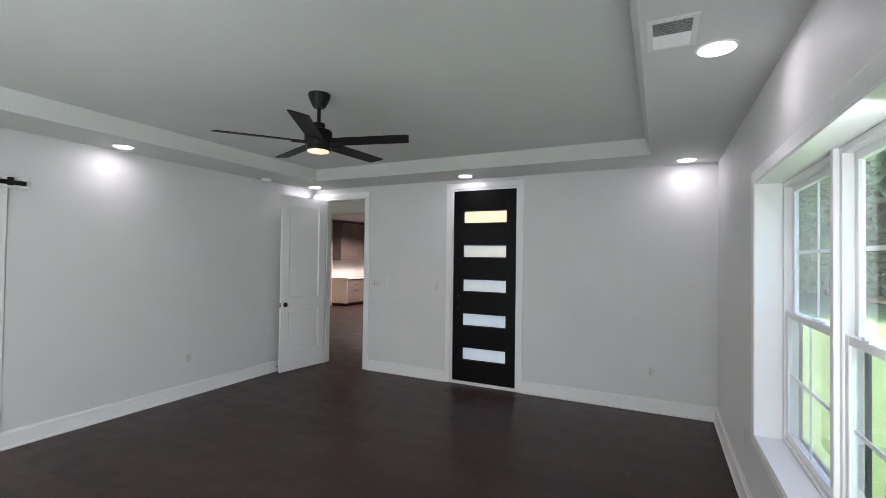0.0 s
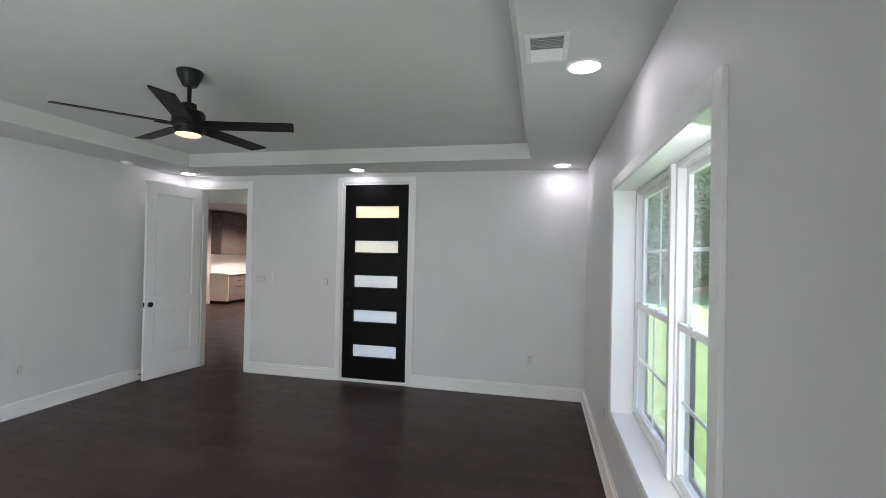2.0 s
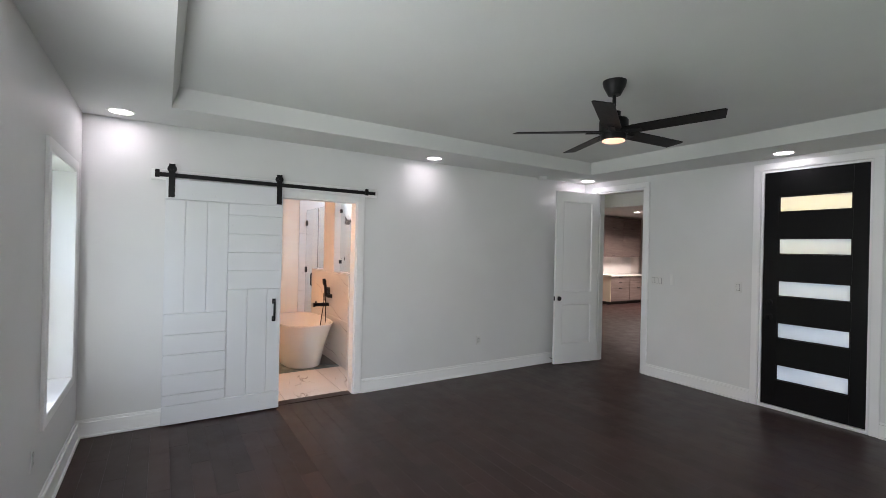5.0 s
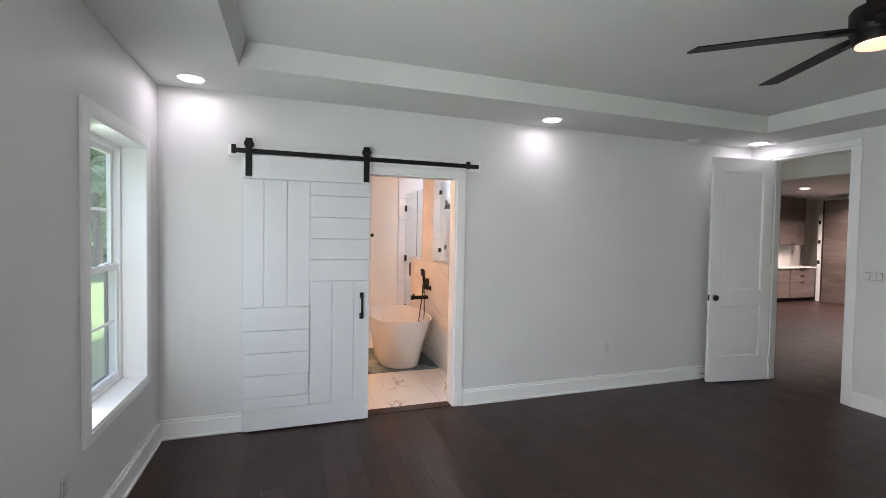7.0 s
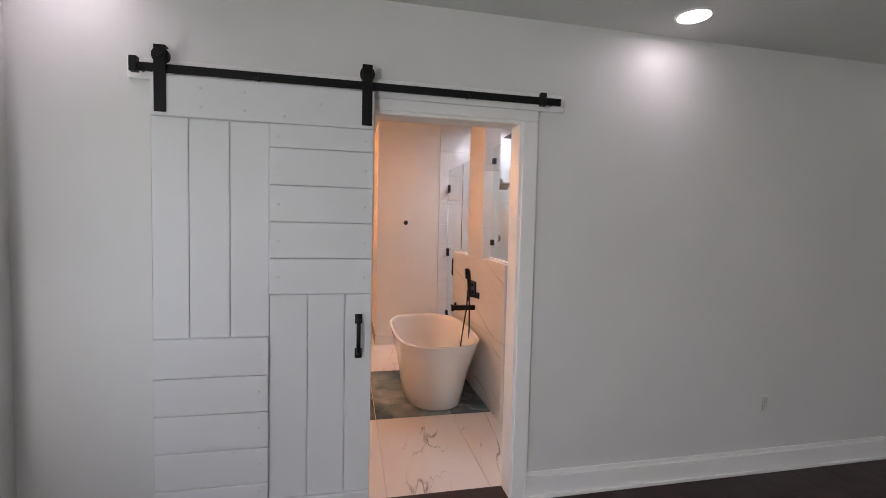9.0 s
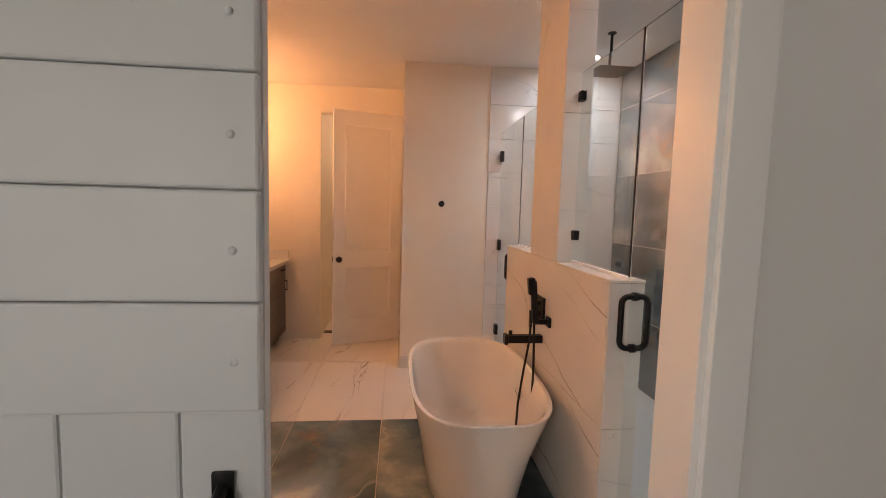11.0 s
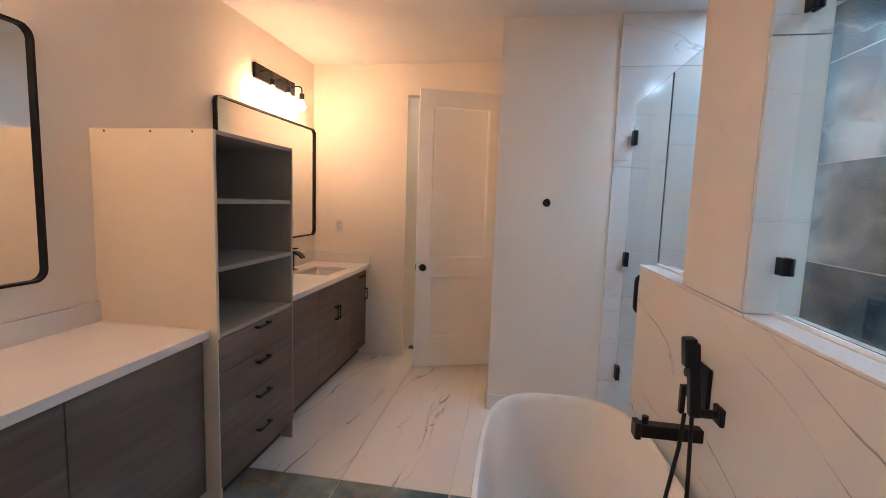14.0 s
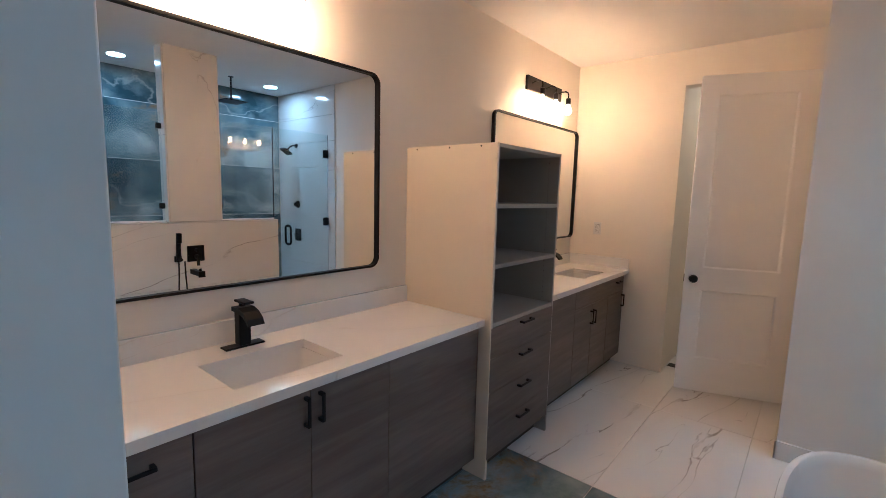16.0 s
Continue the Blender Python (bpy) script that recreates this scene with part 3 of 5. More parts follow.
# ---- windows ----
def window_unit(parent, w, z0, z1, meet):
    """A double-hung sash window in local coordinates: x across, y outward, z up."""
    fr = 0.028
    bm = bmesh.new()
    box(bm, 0, fr, 0, 0.07, z0, z1, bevel=0.003)
    box(bm, w - fr, w, 0, 0.07, z0, z1, bevel=0.003)
    box(bm, fr, w - fr, 0, 0.07, z1 - fr, z1, bevel=0.003)
    box(bm, fr, w - fr, 0, 0.07, z0, z0 + fr, bevel=0.003)
    part("window_frame", bm, SILL, parent)
    part("insect_screen", B(fr + 0.004, w - fr - 0.004, 0.0672, 0.0680, z0 + fr, meet + 0.01), SCREEN, parent, "dark mesh insect screen")
    # Slate bars stand in for the dark outer frame side behind the screen.
    bm = bmesh.new()
    box(bm, fr, fr + 0.030, 0.0705, 0.082, z0 + fr, meet + 0.01)
    box(bm, w - fr - 0.030, w - fr, 0.0705, 0.082, z0 + fr, meet + 0.01)
    box(bm, fr + 0.030, w - fr - 0.030, 0.0705, 0.082, z0 + fr, z0 + fr + 0.022)
    part("screen_frame", bm, OUTERFRAME, parent, "slate grey bars standing in for the dark outer frame side")
    for name, a, b, y in (("lower_sash", z0 + fr, meet + 0.022, 0.008), ("upper_sash", meet - 0.022, z1 - fr, 0.038)):
        s = 0.036
        bm = bmesh.new()
        x0, x1 = fr + 0.002, w - fr - 0.002
        box(bm, x0, x0 + s, y, y + 0.026, a, b, bevel=0.003)
        box(bm, x1 - s, x1, y, y + 0.026, a, b, bevel=0.003)
        box(bm, x0 + s, x1 - s, y, y + 0.026, a, a + s, bevel=0.003)
        box(bm, x0 + s, x1 - s, y, y + 0.026, b - s, b, bevel=0.003)
        sash = part(name, bm, SILL, parent)
        g = bmesh.new()
        box(g, x0 + s, x1 - s, y + 0.010, y + 0.014, a + s, b - s)
        pane = part("pane", g, PANE, sash)
        pane.visible_shadow = False
        mb = bmesh.new()
        mid = (a + b) / 2
        box(mb, x0 + s, x1 - s, y + 0.016, y + 0.022, mid - 0.009, mid + 0.009)
        cx = (x0 + x1) / 2
        box(mb, cx - 0.009, cx + 0.009, y + 0.016, y + 0.022, a + s, mid - 0.0095)
        box(mb, cx - 0.009, cx + 0.009, y + 0.016, y + 0.022, mid + 0.0095, b - s)
        part("muntin", mb, SILL, sash)
        if name == "lower_sash":
            for lx in (0.3, 0.7):
                lb = bmesh.new()
                box(lb, w * lx - 0.03, w * lx + 0.03, y - 0.012, y + 0.02, b, b + 0.014, bevel=0.004)
                box(lb, w * lx - 0.006, w * lx + 0.022, y - 0.02, y + 0.004, b + 0.014, b + 0.022, bevel=0.002)
                part("sash_lock", lb, SILL, sash)


def window_trim(name, along, a0, a1, z0, z1, face, inward, depth, label):
    """Flat casing round an opening and the lined return behind it."""
    bm = bmesh.new()
    def slab(p0, p1, q0, q1, za, zb):
        if along == "y":
            box(bm, min(q0, q1), max(q0, q1), p0, p1, za, zb, bevel=0.003)
        else:
            box(bm, p0, p1, min(q0, q1), max(q0, q1), za, zb, bevel=0.003)
    f0, f1 = face, face + inward * 0.018
    for p0, p1, za, zb in ((a0 - 0.07, a0, z0 - 0.05, z1 + 0.07), (a1, a1 + 0.07, z0 - 0.05, z1 + 0.07), (a0, a1, z1, z1 + 0.07), (a0, a1, z0 - 0.05, z0)):
        slab(p0, p1, f0, f1, za, zb)
    r0, r1 = face + inward * 0.016, face - inward * depth
    for p0, p1, za, zb in ((a0 - 0.001, a0 + 0.012, z0, z1), (a1 - 0.012, a1 + 0.001, z0, z1), (a0 + 0.012, a1 - 0.012, z1 - 0.012, z1 + 0.001), (a0 + 0.012, a1 - 0.012, z0 - 0.001, z0 + 0.014)):
        slab(p0, p1, r0, r1, za, zb)
    return single(name, bm, TRIM, label, "window casing", kind="structure")


window_trim("trim", "y", EW0, EW1, EWZ0, EWZ1, XE, -1, 0.125, "white window casing and deep sill")
# Casing of the added, unseen window.
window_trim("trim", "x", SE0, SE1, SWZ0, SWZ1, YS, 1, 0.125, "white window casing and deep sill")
window_trim("trim", "x", SW0, SW1, SWZ0, SWZ1, YS, 1, 0.125, "white window casing and deep sill")
half = (EW1 - EW0) / 2
for i in range(2):
    w1 = thing("window_1" if i == 0 else "window_2", "white vinyl double-hung window with grilles beside its twin", "window", "east windows", pose(XE + 0.125, EW0 + half * (i + 1) - (0.012 if i else 0.02), 0, 0, 0, -90), kind="structure")
    window_unit(w1, half - 0.032, EWZ0 + 0.014, EWZ1 - 0.012, 1.305)
single("window_mullion", B(XE + 0.105, XE + 0.195, EW0 + half - 0.02, EW0 + half + 0.02, EWZ0 + 0.014, EWZ1 - 0.012, bevel=0.004), SILL, "white post between two windows", "mullion", kind="structure")
w3 = thing("window_3", "white vinyl double-hung window with grilles", "window", "", pose(SW1 - 0.012, YS - 0.125, 0, 0, 0, 180), kind="structure")
# Out of view: a window added so its lamp can brighten the bedroom.
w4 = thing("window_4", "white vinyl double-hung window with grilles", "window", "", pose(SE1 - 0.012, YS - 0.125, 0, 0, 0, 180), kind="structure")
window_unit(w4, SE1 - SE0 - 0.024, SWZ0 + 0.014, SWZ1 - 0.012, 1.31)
window_unit(w3, SW1 - SW0 - 0.024, SWZ0 + 0.014, SWZ1 - 0.012, 1.31)

# ---- panelled doors ----
def knob(parent, x, z, y, side):
    bm = bmesh.new()
    m = pose(x, y, z, -90 * side, 0, 0)
    revolve(bm, [(0.035, 0.0), (0.035, 0.008), (0.030, 0.011), (0.013, 0.013), (0.012, 0.032), (0.022, 0.038), (0.031, 0.048), (0.031, 0.060), (0.022, 0.068)], 24, m)
    return part("knob", bm, BLACK, parent, "round black knob", smooth=True)


def panel_door(name, w, h, label, m, kind="structure"):
    """Two recessed panels; x from the hinge, y through the leaf, z up."""
    d = thing(name, label, "door", "panelled doors", m, kind=kind)
    t, st = 0.036, 0.118
    rails = ((0.0, 0.27), (0.83, 1.0), (h - 0.14, h))
    bm = bmesh.new()
    box(bm, 0, st, 0, t, 0, h, bevel=0.002)
    box(bm, w - st, w, 0, t, 0, h, bevel=0.002)
    for a, b in rails:
        box(bm, st - 0.002, w - st + 0.002, 0.0, t, a, b)
    part("leaf", bm, TRIM, d)
    for a, b in ((0.27, 0.83), (1.0, h - 0.14)):
        pb = bmesh.new()
        sunk = {}
        for y0, y1 in ((0.0012, 0.010), (t - 0.0012, t - 0.010)):
            loops = []
            for inset, y in ((0.0, y0), (0.004, y0), (0.016, y1)):
                x0, x1, z0, z1 = st + inset, w - st - inset, a + inset, b - inset
                loops.append([pb.verts.new(c) for c in ((x0, y, z0), (x1, y, z0), (x1, y, z1), (x0, y, z1))])
            for p, q in zip(loops, loops[1:]):
                for i in range(4):
                    pb.faces.new((p[i], p[(i + 1) % 4], q[(i + 1) % 4], q[i]))
            pb.faces.new(loops[-1])
            sunk[y0] = loops[0]
        p, q = sunk.values()
        for i in range(4):
            pb.faces.new((p[i], p[(i + 1) % 4], q[(i + 1) % 4], q[i]))
        part("panel", pb, TRIM, d)
    knob(d, w - 0.06, 0.915, 0.0, 1)
    knob(d, w - 0.06, 0.915, t, -1)
    lb = bmesh.new()
    box(lb, w - 0.001, w + 0.002, t / 2 - 0.012, t / 2 + 0.012, 0.885, 0.945)
    part("latch_plate", lb, BLACK, d)
    for z in (0.22, h / 2, h - 0.22):
        hb = bmesh.new()
        rod(hb, (-0.006, t + 0.002, z - 0.045), (-0.006, t + 0.002, z + 0.045), 0.006, seg=10)
        box(hb, -0.003, 0.0, 0.004, t, z - 0.045, z + 0.045)
        part("hinge", hb, TRIM, d)
    return d


def leaf_pose(hx, hy, fx, fy, z=0.012):
    return pose(hx, hy, z, 0, 0, math.degrees(math.atan2(fy - hy, fx - hx)))


panel_door("door_1", 0.755, 2.42, "white two-panel interior door standing open, black knob", leaf_pose(-5.452, 5.78, -5.56, 5.02))
panel_door("door_2", 0.745, 2.462, "white two-panel bathroom door standing ajar, black knob", leaf_pose(-9.915, 1.60, -9.665, 0.90, 0.016))

# black door with five frosted lites
fd = thing("door_3", "tall black door with five frosted glass lites, closed", "door", "", kind="structure")
lz = [0.386 + 0.434 * k for k in range(5)]
LX0, LX1, LH = -3.187, -2.597, 0.0825
bm = bmesh.new()
d0, d1, dy0, dy1, dz1 = FD0 + 0.020, FD1 - 0.020, YN + 0.010, YN + 0.054, FDZ - 0.020
box(bm, d0, LX0, dy0, dy1, 0.035, dz1, bevel=0.002)
box(bm, LX1, d1, dy0, dy1, 0.035, dz1, bevel=0.002)
edges = [0.035] + [z + s * LH for z in lz for s in (-1, 1)] + [dz1]
for a, b in zip(edges[0::2], edges[1::2]):
    box(bm, LX0, LX1, dy0, dy1, a, b)
part("leaf", bm, DOORBLACK, fd)
for z in lz:
    g = bmesh.new()
    box(g, LX0 - 0.003, LX1 + 0.003, dy0 + 0.018, dy0 + 0.024, z - LH - 0.003, z + LH + 0.003)
    part("lite", g, FROSTED, fd, "frosted glass lite")
    f = bmesh.new()
    for x0, x1, za, zb in ((LX0 + 0.0005, LX0 + 0.012, z - LH + 0.0005, z + LH - 0.0005), (LX1 - 0.012, LX1 - 0.0005, z - LH + 0.0005, z + LH - 0.0005), (LX0 + 0.012, LX1 - 0.012, z - LH + 0.0005, z - LH + 0.010), (LX0 + 0.012, LX1 - 0.012, z + LH - 0.010, z + LH - 0.0005)):
        box(f, x0, x1, dy0 + 0.006, dy0 + 0.018, za, zb)
    part("glazing_bead", f, DOORBLACK, fd)
for z in (0.95, 1.10):
    k = bmesh.new()
    revolve(k, [(0.030, 0), (0.030, 0.008), (0.014, 0.012), (0.012, 0.03), (0.024, 0.036), (0.026, 0.052), (0.016, 0.06)] if z < 1 else [(0.030, 0), (0.030, 0.010), (0.024, 0.016), (0.008, 0.018), (0.008, 0.03)], 20, pose(d0 + 0.065, dy0, z, 90, 0, 0))
    part("knob" if z < 1 else "deadbolt", k, DOORBLACK, fd, smooth=True)
single("door_sill", B(FD0, FD1, YN - 0.012, NY, 0.0, 0.032, bevel=0.004), TRIM, "white door sill under the black door", "sill", kind="structure")

# ---- outdoors ----
single("ground", B(-200, 220, -220, 220, -0.75, -0.55), GRASS, "mown green lawn reaching the trees", "lawn", kind="structure")
single("driveway", B(9.5, 12.0, -60, 60, -0.57, -0.535), DIRT, "strip of bare earth across the lawn", "path", kind="structure")
single("foundation", B(-14.5, XE + 0.2, YS - 0.36, 16.2, -0.6, -0.15), SIDING, "house foundation", "foundation", kind="structure")


def tree(label, x, y, h, r, seed, leaves=1500, group="trees beyond the lawn"):
    rnd = random.Random(seed)
    t = thing("tree", label, "tree", group, pose(x, y, -0.56))
    tb = bmesh.new()
    lean = Vector((rnd.uniform(-.5, .5), rnd.uniform(-.5, .5), 0))
    pts = [Vector((0, 0, 0)) + lean * (k / 5) ** 2 + Vector((0, 0, h * 0.8 * k / 5)) for k in range(6)]
    for k in range(5):
        rod(tb, pts[k], pts[k + 1], 0.03 * h * (1 - k / 6.5) * 0.7, 0.03 * h * (1 - (k + 1) / 6.5) * 0.7, 8)
    tips = []
    for k in range(14):
        s = rnd.uniform(0.22, 1.0)
        base = Vector((0, 0, 0)) + lean * s ** 2 + Vector((0, 0, h * 0.8 * s))
        a = rnd.uniform(0, math.tau)
        ln = r * rnd.uniform(0.55, 1.0) * (1.15 - 0.5 * s)
        tip = base + Vector((math.cos(a) * ln, math.sin(a) * ln, ln * rnd.uniform(0.0, 0.6)))
        rod(tb, base, tip, 0.008 * h * (1.2 - s), 0.01, 5)
        tips.append((base, tip))
    part("trunk", tb, BARK, t)
    verts, faces = [], []
    for i in range(leaves):
        base, tip = tips[rnd.randrange(len(tips))]
        c = base.lerp(tip, rnd.uniform(0.35, 1.1)) + Vector((rnd.gauss(0, .16), rnd.gauss(0, .16), rnd.gauss(0, .13))) * r
        s = rnd.uniform(0.12, 0.28) * (h / 9)
        q = Euler((rnd.uniform(-1.0, 1.0), rnd.uniform(-1.0, 1.0), rnd.uniform(0, math.tau))).to_matrix()
        n = len(verts)
        for u, v in ((-1, 0), (.1, -.55), (1.1, 0), (.1, .55)):
            verts.append(c + q @ Vector((u * s, v * s, 0.15 * s * u * u)))
        faces.append(tuple(range(n, n + 4)))
    me = bpy.data.meshes.new("crown")
    me.from_pydata(verts, [], faces)
    me.materials.append(LEAF)
    cr = new("crown", me)
    cr.parent = t
    return t


rnd = random.Random(5)
proto = [tree("leafy green broadleaf tree at the lawn's edge", 24, 14, 11, 3.6, 1, 4200), tree("tall leafy green tree at the lawn's edge", 26, 27, 14, 4.0, 2, 4200), tree("low leafy green tree at the lawn's edge", 21, 36, 8, 3.2, 3, 3600)]
for i in range(34):
    a = radians(-20 + 4.3 * i)
    d = 27 + rnd.uniform(0, 11)
    copy_thing(proto[i % 3], pose(0 + d * math.cos(a), 2 + d * math.sin(a), -0.56, 0, 0, rnd.uniform(0, 360)))
for i in range(26):
    a = radians(180 + 5.0 * i)
    d = 24 + rnd.uniform(0, 10)
    copy_thing(proto[i % 3], pose(-4 + d * math.cos(a), -2 + d * math.sin(a), -0.56, 0, 0, rnd.uniform(0, 360)))

verts, faces = [], []
for i in range(26000):
    a = radians(rnd.uniform(-60, 100)) if i % 2 else radians(rnd.uniform(170, 310))
    d = rnd.uniform(36, 46)
    c = Vector((-3 + d * math.cos(a), 2 + d * math.sin(a), -0.6 + (13 + 2 * math.sin(a * 9)) * rnd.random() ** 1.25))
    s = rnd.uniform(0.4, 1.0)
    q = Euler((rnd.uniform(-1.2, 1.2), rnd.uniform(-1.2, 1.2), rnd.uniform(0, math.tau))).to_matrix()
    n = len(verts)
    for u, v in ((-1, 0), (.1, -.6), (1.1, 0), (.1, .6)):
        verts.append(c + q @ Vector((u * s, v * s, 0.2 * s * u * u)))
    faces.append(tuple(range(n, n + 4)))
me = bpy.data.meshes.new("far_woods")
me.from_pydata(verts, [], faces)
me.materials.append(LEAF)
tagged(new("far_woods", me), "dense green woods behind the lawn", "woods", kind="stuff")

# ---- kitchen beyond the inner door ----
wall("kitchen_wall_west", [(-10.54, -10.42, NY, 16.0, 0, TOPZ)], KITWALL, "pale kitchen wall")
wall("kitchen_wall_north", [(-10.42, -4.2, 14.6, 14.74, 0, TOPZ)], KITWALL, "pale kitchen wall")
wall("kitchen_wall_east", [(-4.3, -4.2, NY, 14.6, 0, TOPZ)], KITWALL, "pale kitchen wall")
wall("hall_header", [(-10.42, -4.3, 7.3, 7.45, 2.405, TOPZ)], WALL, "white dropped beam across the hall")
single("hall_ceiling", B(-10.42, -4.3, NY, 7.3, 2.75, TOPZ), CEIL, "white hall ceiling", "ceiling", kind="structure")
single("kitchen_ceiling", B(-10.42, -4.3, 7.45, 14.6, 2.75, TOPZ), CEIL, "white kitchen ceiling", "ceiling", kind="structure")


def pull(parent, x0, x1, y, z, axis="x", out=0.03, name="handle"):
    """A flat bow handle along x or z, standing out towards +y."""
    bm = bmesh.new()
    s = 0.006
    if axis == "x":
        box(bm, x0, x1, y + out - 0.008, y + out, z - s, z + s, bevel=0.002)
        for x in (x0 + s, x1 - s):
            box(bm, x - s, x + s, y, y + out - 0.004, z - s, z + s)
    else:
        box(bm, z - s, z + s, y + out - 0.008, y + out, x0, x1, bevel=0.002)
        for x in (x0 + s, x1 - s):
            box(bm, z - s, z + s, y, y + out - 0.004, x - s, x + s)
    return part(name, bm, BLACK, parent, "black bow handle")


def rot_pull(parent, x, y0, y1, z):
    bm = bmesh.new()
    box(bm, x, x + 0.028, y0, y1, z - 0.008, z + 0.008, bevel=0.003)
    return part("handle", bm, BLACK, parent, "black edge pull")


for i in range(2):
    y0 = 11.90 + i * 0.92
    y1 = y0 + 0.92
    c = thing("base_cabinet", "taupe wood-grain kitchen drawer cabinet", "cabinet", "kitchen base cabinets")
    part("body", B(-10.42, -9.825, y0 + (0.02 if i == 0 else 0), y1, 0.10, 0.86), KITWOOD, c)
    if i == 0:
        part("side_panel", B(-10.42, -9.805, y0, y0 + 0.0195, 0.09, 0.86), MELSIDE, c, "pale end panel")
    part("toe_kick", B(-10.42, -9.88, y0 + 0.02, y1, 0.0, 0.10), DARKGAP, c)
    for a, b in ((0.10, 0.52), (0.524, 0.70), (0.704, 0.855)):
        dr = part("drawer_front", B(-9.822, -9.803, y0 + 0.022, y1 - 0.002, a, b, bevel=0.002), KITWOOD, c)
        rot_pull(dr, -9.803, y0 + 0.40, y0 + 0.52, b - 0.03)
single("worktop", B(-10.42, -9.77, 11.88, 13.76, 0.8605, 0.90, bevel=0.003), QUARTZ, "white quartz kitchen worktop", "worktop")
single("backsplash", B(-10.42, -10.40, 11.88, 13.74, 0.9005, 1.455), QUARTZ, "white slab backsplash above the worktop", "backsplash")
for i in range(2):
    y0 = 11.90 + i * 0.92
    c = thing("wall_cabinet", "taupe wood-grain wall cabinet up to the ceiling", "cabinet", "kitchen wall cabinets")
    part("body", B(-10.42, -10.09, y0, y0 + 0.92, 1.46, 2.70), KITWOOD, c)
    for a, b in ((1.462, 2.33), (2.335, 2.698)):
        dr = part("door", B(-10.088, -10.07, y0 + 0.003, y0 + 0.917, a, b, bevel=0.002), KITWOOD, c)
        rot_pull(dr, -10.07, y0 + 0.40, y0 + 0.50, a + 0.03)
c = thing("fridge_panel", "tall dark wood-grain kitchen panel", "cabinet")
part("panel", B(-9.66, -9.02, 13.8, 14.6, 0.0, 2.62), CABWOOD, c)
part("corner_strip", B(-9.70, -9.662, 13.8, 13.83, 0.0, 2.62), DARKGAP, c)
c = thing("pantry_door", "white narrow door with three black hinges", "door")
part("leaf", B(-9.80, -9.705, 13.80, 13.84, 0.0, 2.25, bevel=0.003), TRIM, c)
for z in (1.02, 1.55, 2.05):
    part("hinge", B(-9.775, -9.73, 13.785, 13.80, z - 0.045, z + 0.045), BLACK, c)

# ---- lamps ----
def downlight(x, y, z, watts, colour, lens, label, group, r=0.078, spread=180):
    d = thing("recessed_light", label, "ceiling light", group, pose(x, y, z))
    bm = bmesh.new()
    revolve(bm, [(r + 0.014, 0.0), (r + 0.012, -0.004), (r + 0.001, -0.006), (r, -0.003)], 40)
    part("trim_ring", bm, PLASTIC, d, smooth=True)
    bm = bmesh.new()
    revolve(bm, [(r - 0.001, -0.0045), (r - 0.004, -0.0075)], 40)
    part("lens", bm, lens, d, "glowing round lens")
    la = bpy.data.lights.new("downlight", "AREA")
    la.shape, la.size, la.energy, la.color, la.spread = "DISK", 2 * r, watts, colour, radians(spread)
    lo = new("downlight", la)
    lo.matrix_world = pose(x, y, z - 0.012)
    return d


# Last two, out of view, are added for ambient light, following the grid.
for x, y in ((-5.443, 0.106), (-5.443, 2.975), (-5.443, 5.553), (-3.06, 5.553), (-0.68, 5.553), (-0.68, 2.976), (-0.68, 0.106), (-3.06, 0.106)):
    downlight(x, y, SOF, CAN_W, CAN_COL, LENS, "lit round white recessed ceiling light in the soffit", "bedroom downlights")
for x in (-8.60, -7.05):
    downlight(x, 3.15, BCE, SHOWER_W, SHOWER_COL, SHOWERLENS, "lit round recessed light above the shower", "shower downlights", 0.07, 175)
for x, y in ((-8.83, 11.7), (-8.55, 13.1), (-7.6, 12.6)):
    downlight(x, y, 2.75, KITCHEN_W, (1.0, 0.88, 0.76), LENS, "lit recessed kitchen ceiling light", "kitchen downlights", 0.078, 138)

downlight(-10.6, 1.3, BCE, 0.9, (1.0, 0.70, 0.42), LENS, "lit recessed light in the small room", "closet downlight")

porch = new("porch_lamp", bpy.data.lights.new("porch_lamp", "POINT"))
porch.data.energy, porch.data.color, porch.data.shadow_soft_size = 14, (1.0, 0.62, 0.20), 0.1
porch.location = (-2.9, 6.5, 2.72)
# Unseen roof added to block sky light from the upper lites.
single("porch_roof", B(-3.89, -1.2, NY, 7.6, TOPZ, TOPZ + 0.12), SIDING, "unseen flat roof added to shade the upper lites of the black door", "roof", kind="structure")

# ---- bedroom things ----
fan = thing("ceiling_fan", "black five-blade ceiling fan with a lit warm lamp", "ceiling fan", "", pose(-3.10, 3.0, 0))
bm = bmesh.new()
revolve(bm, [(0.078, 2.7549), (0.078, 2.744), (0.070, 2.715), (0.042, 2.660), (0.022, 2.657)], 32)
part("canopy", bm, BLACK, fan, smooth=True)
part("downrod", rod(bmesh.new(), (0, 0, 2.54), (0, 0, 2.665), 0.0125), BLACK, fan, smooth=True)
bm = bmesh.new()
FZ = -0.025
revolve(bm, [(0.030, 2.575), (0.044, 2.570), (0.044, 2.538), (0.050, 2.532), (0.088, 2.520), (0.096, 2.508), (0.096, 2.428), (0.088, 2.415)], 32, pose(0, 0, FZ))
part("motor_housing", bm, BLACK, fan, smooth=True)
bm = bmesh.new()
revolve(bm, [(0.084, 2.4149), (0.086, 2.40), (0.082, 2.380), (0.076, 2.376)], 32, pose(0, 0, FZ))
part("lamp_ring", bm, BLACK, fan, smooth=True)
bm = bmesh.new()
revolve(bm, [(0.075, 2.379), (0.074, 2.370), (0.055, 2.363), (0.03, 2.361)], 32, pose(0, 0, FZ))
part("lamp_lens", bm, FANLENS, fan, "glowing warm lamp lens", smooth=True)
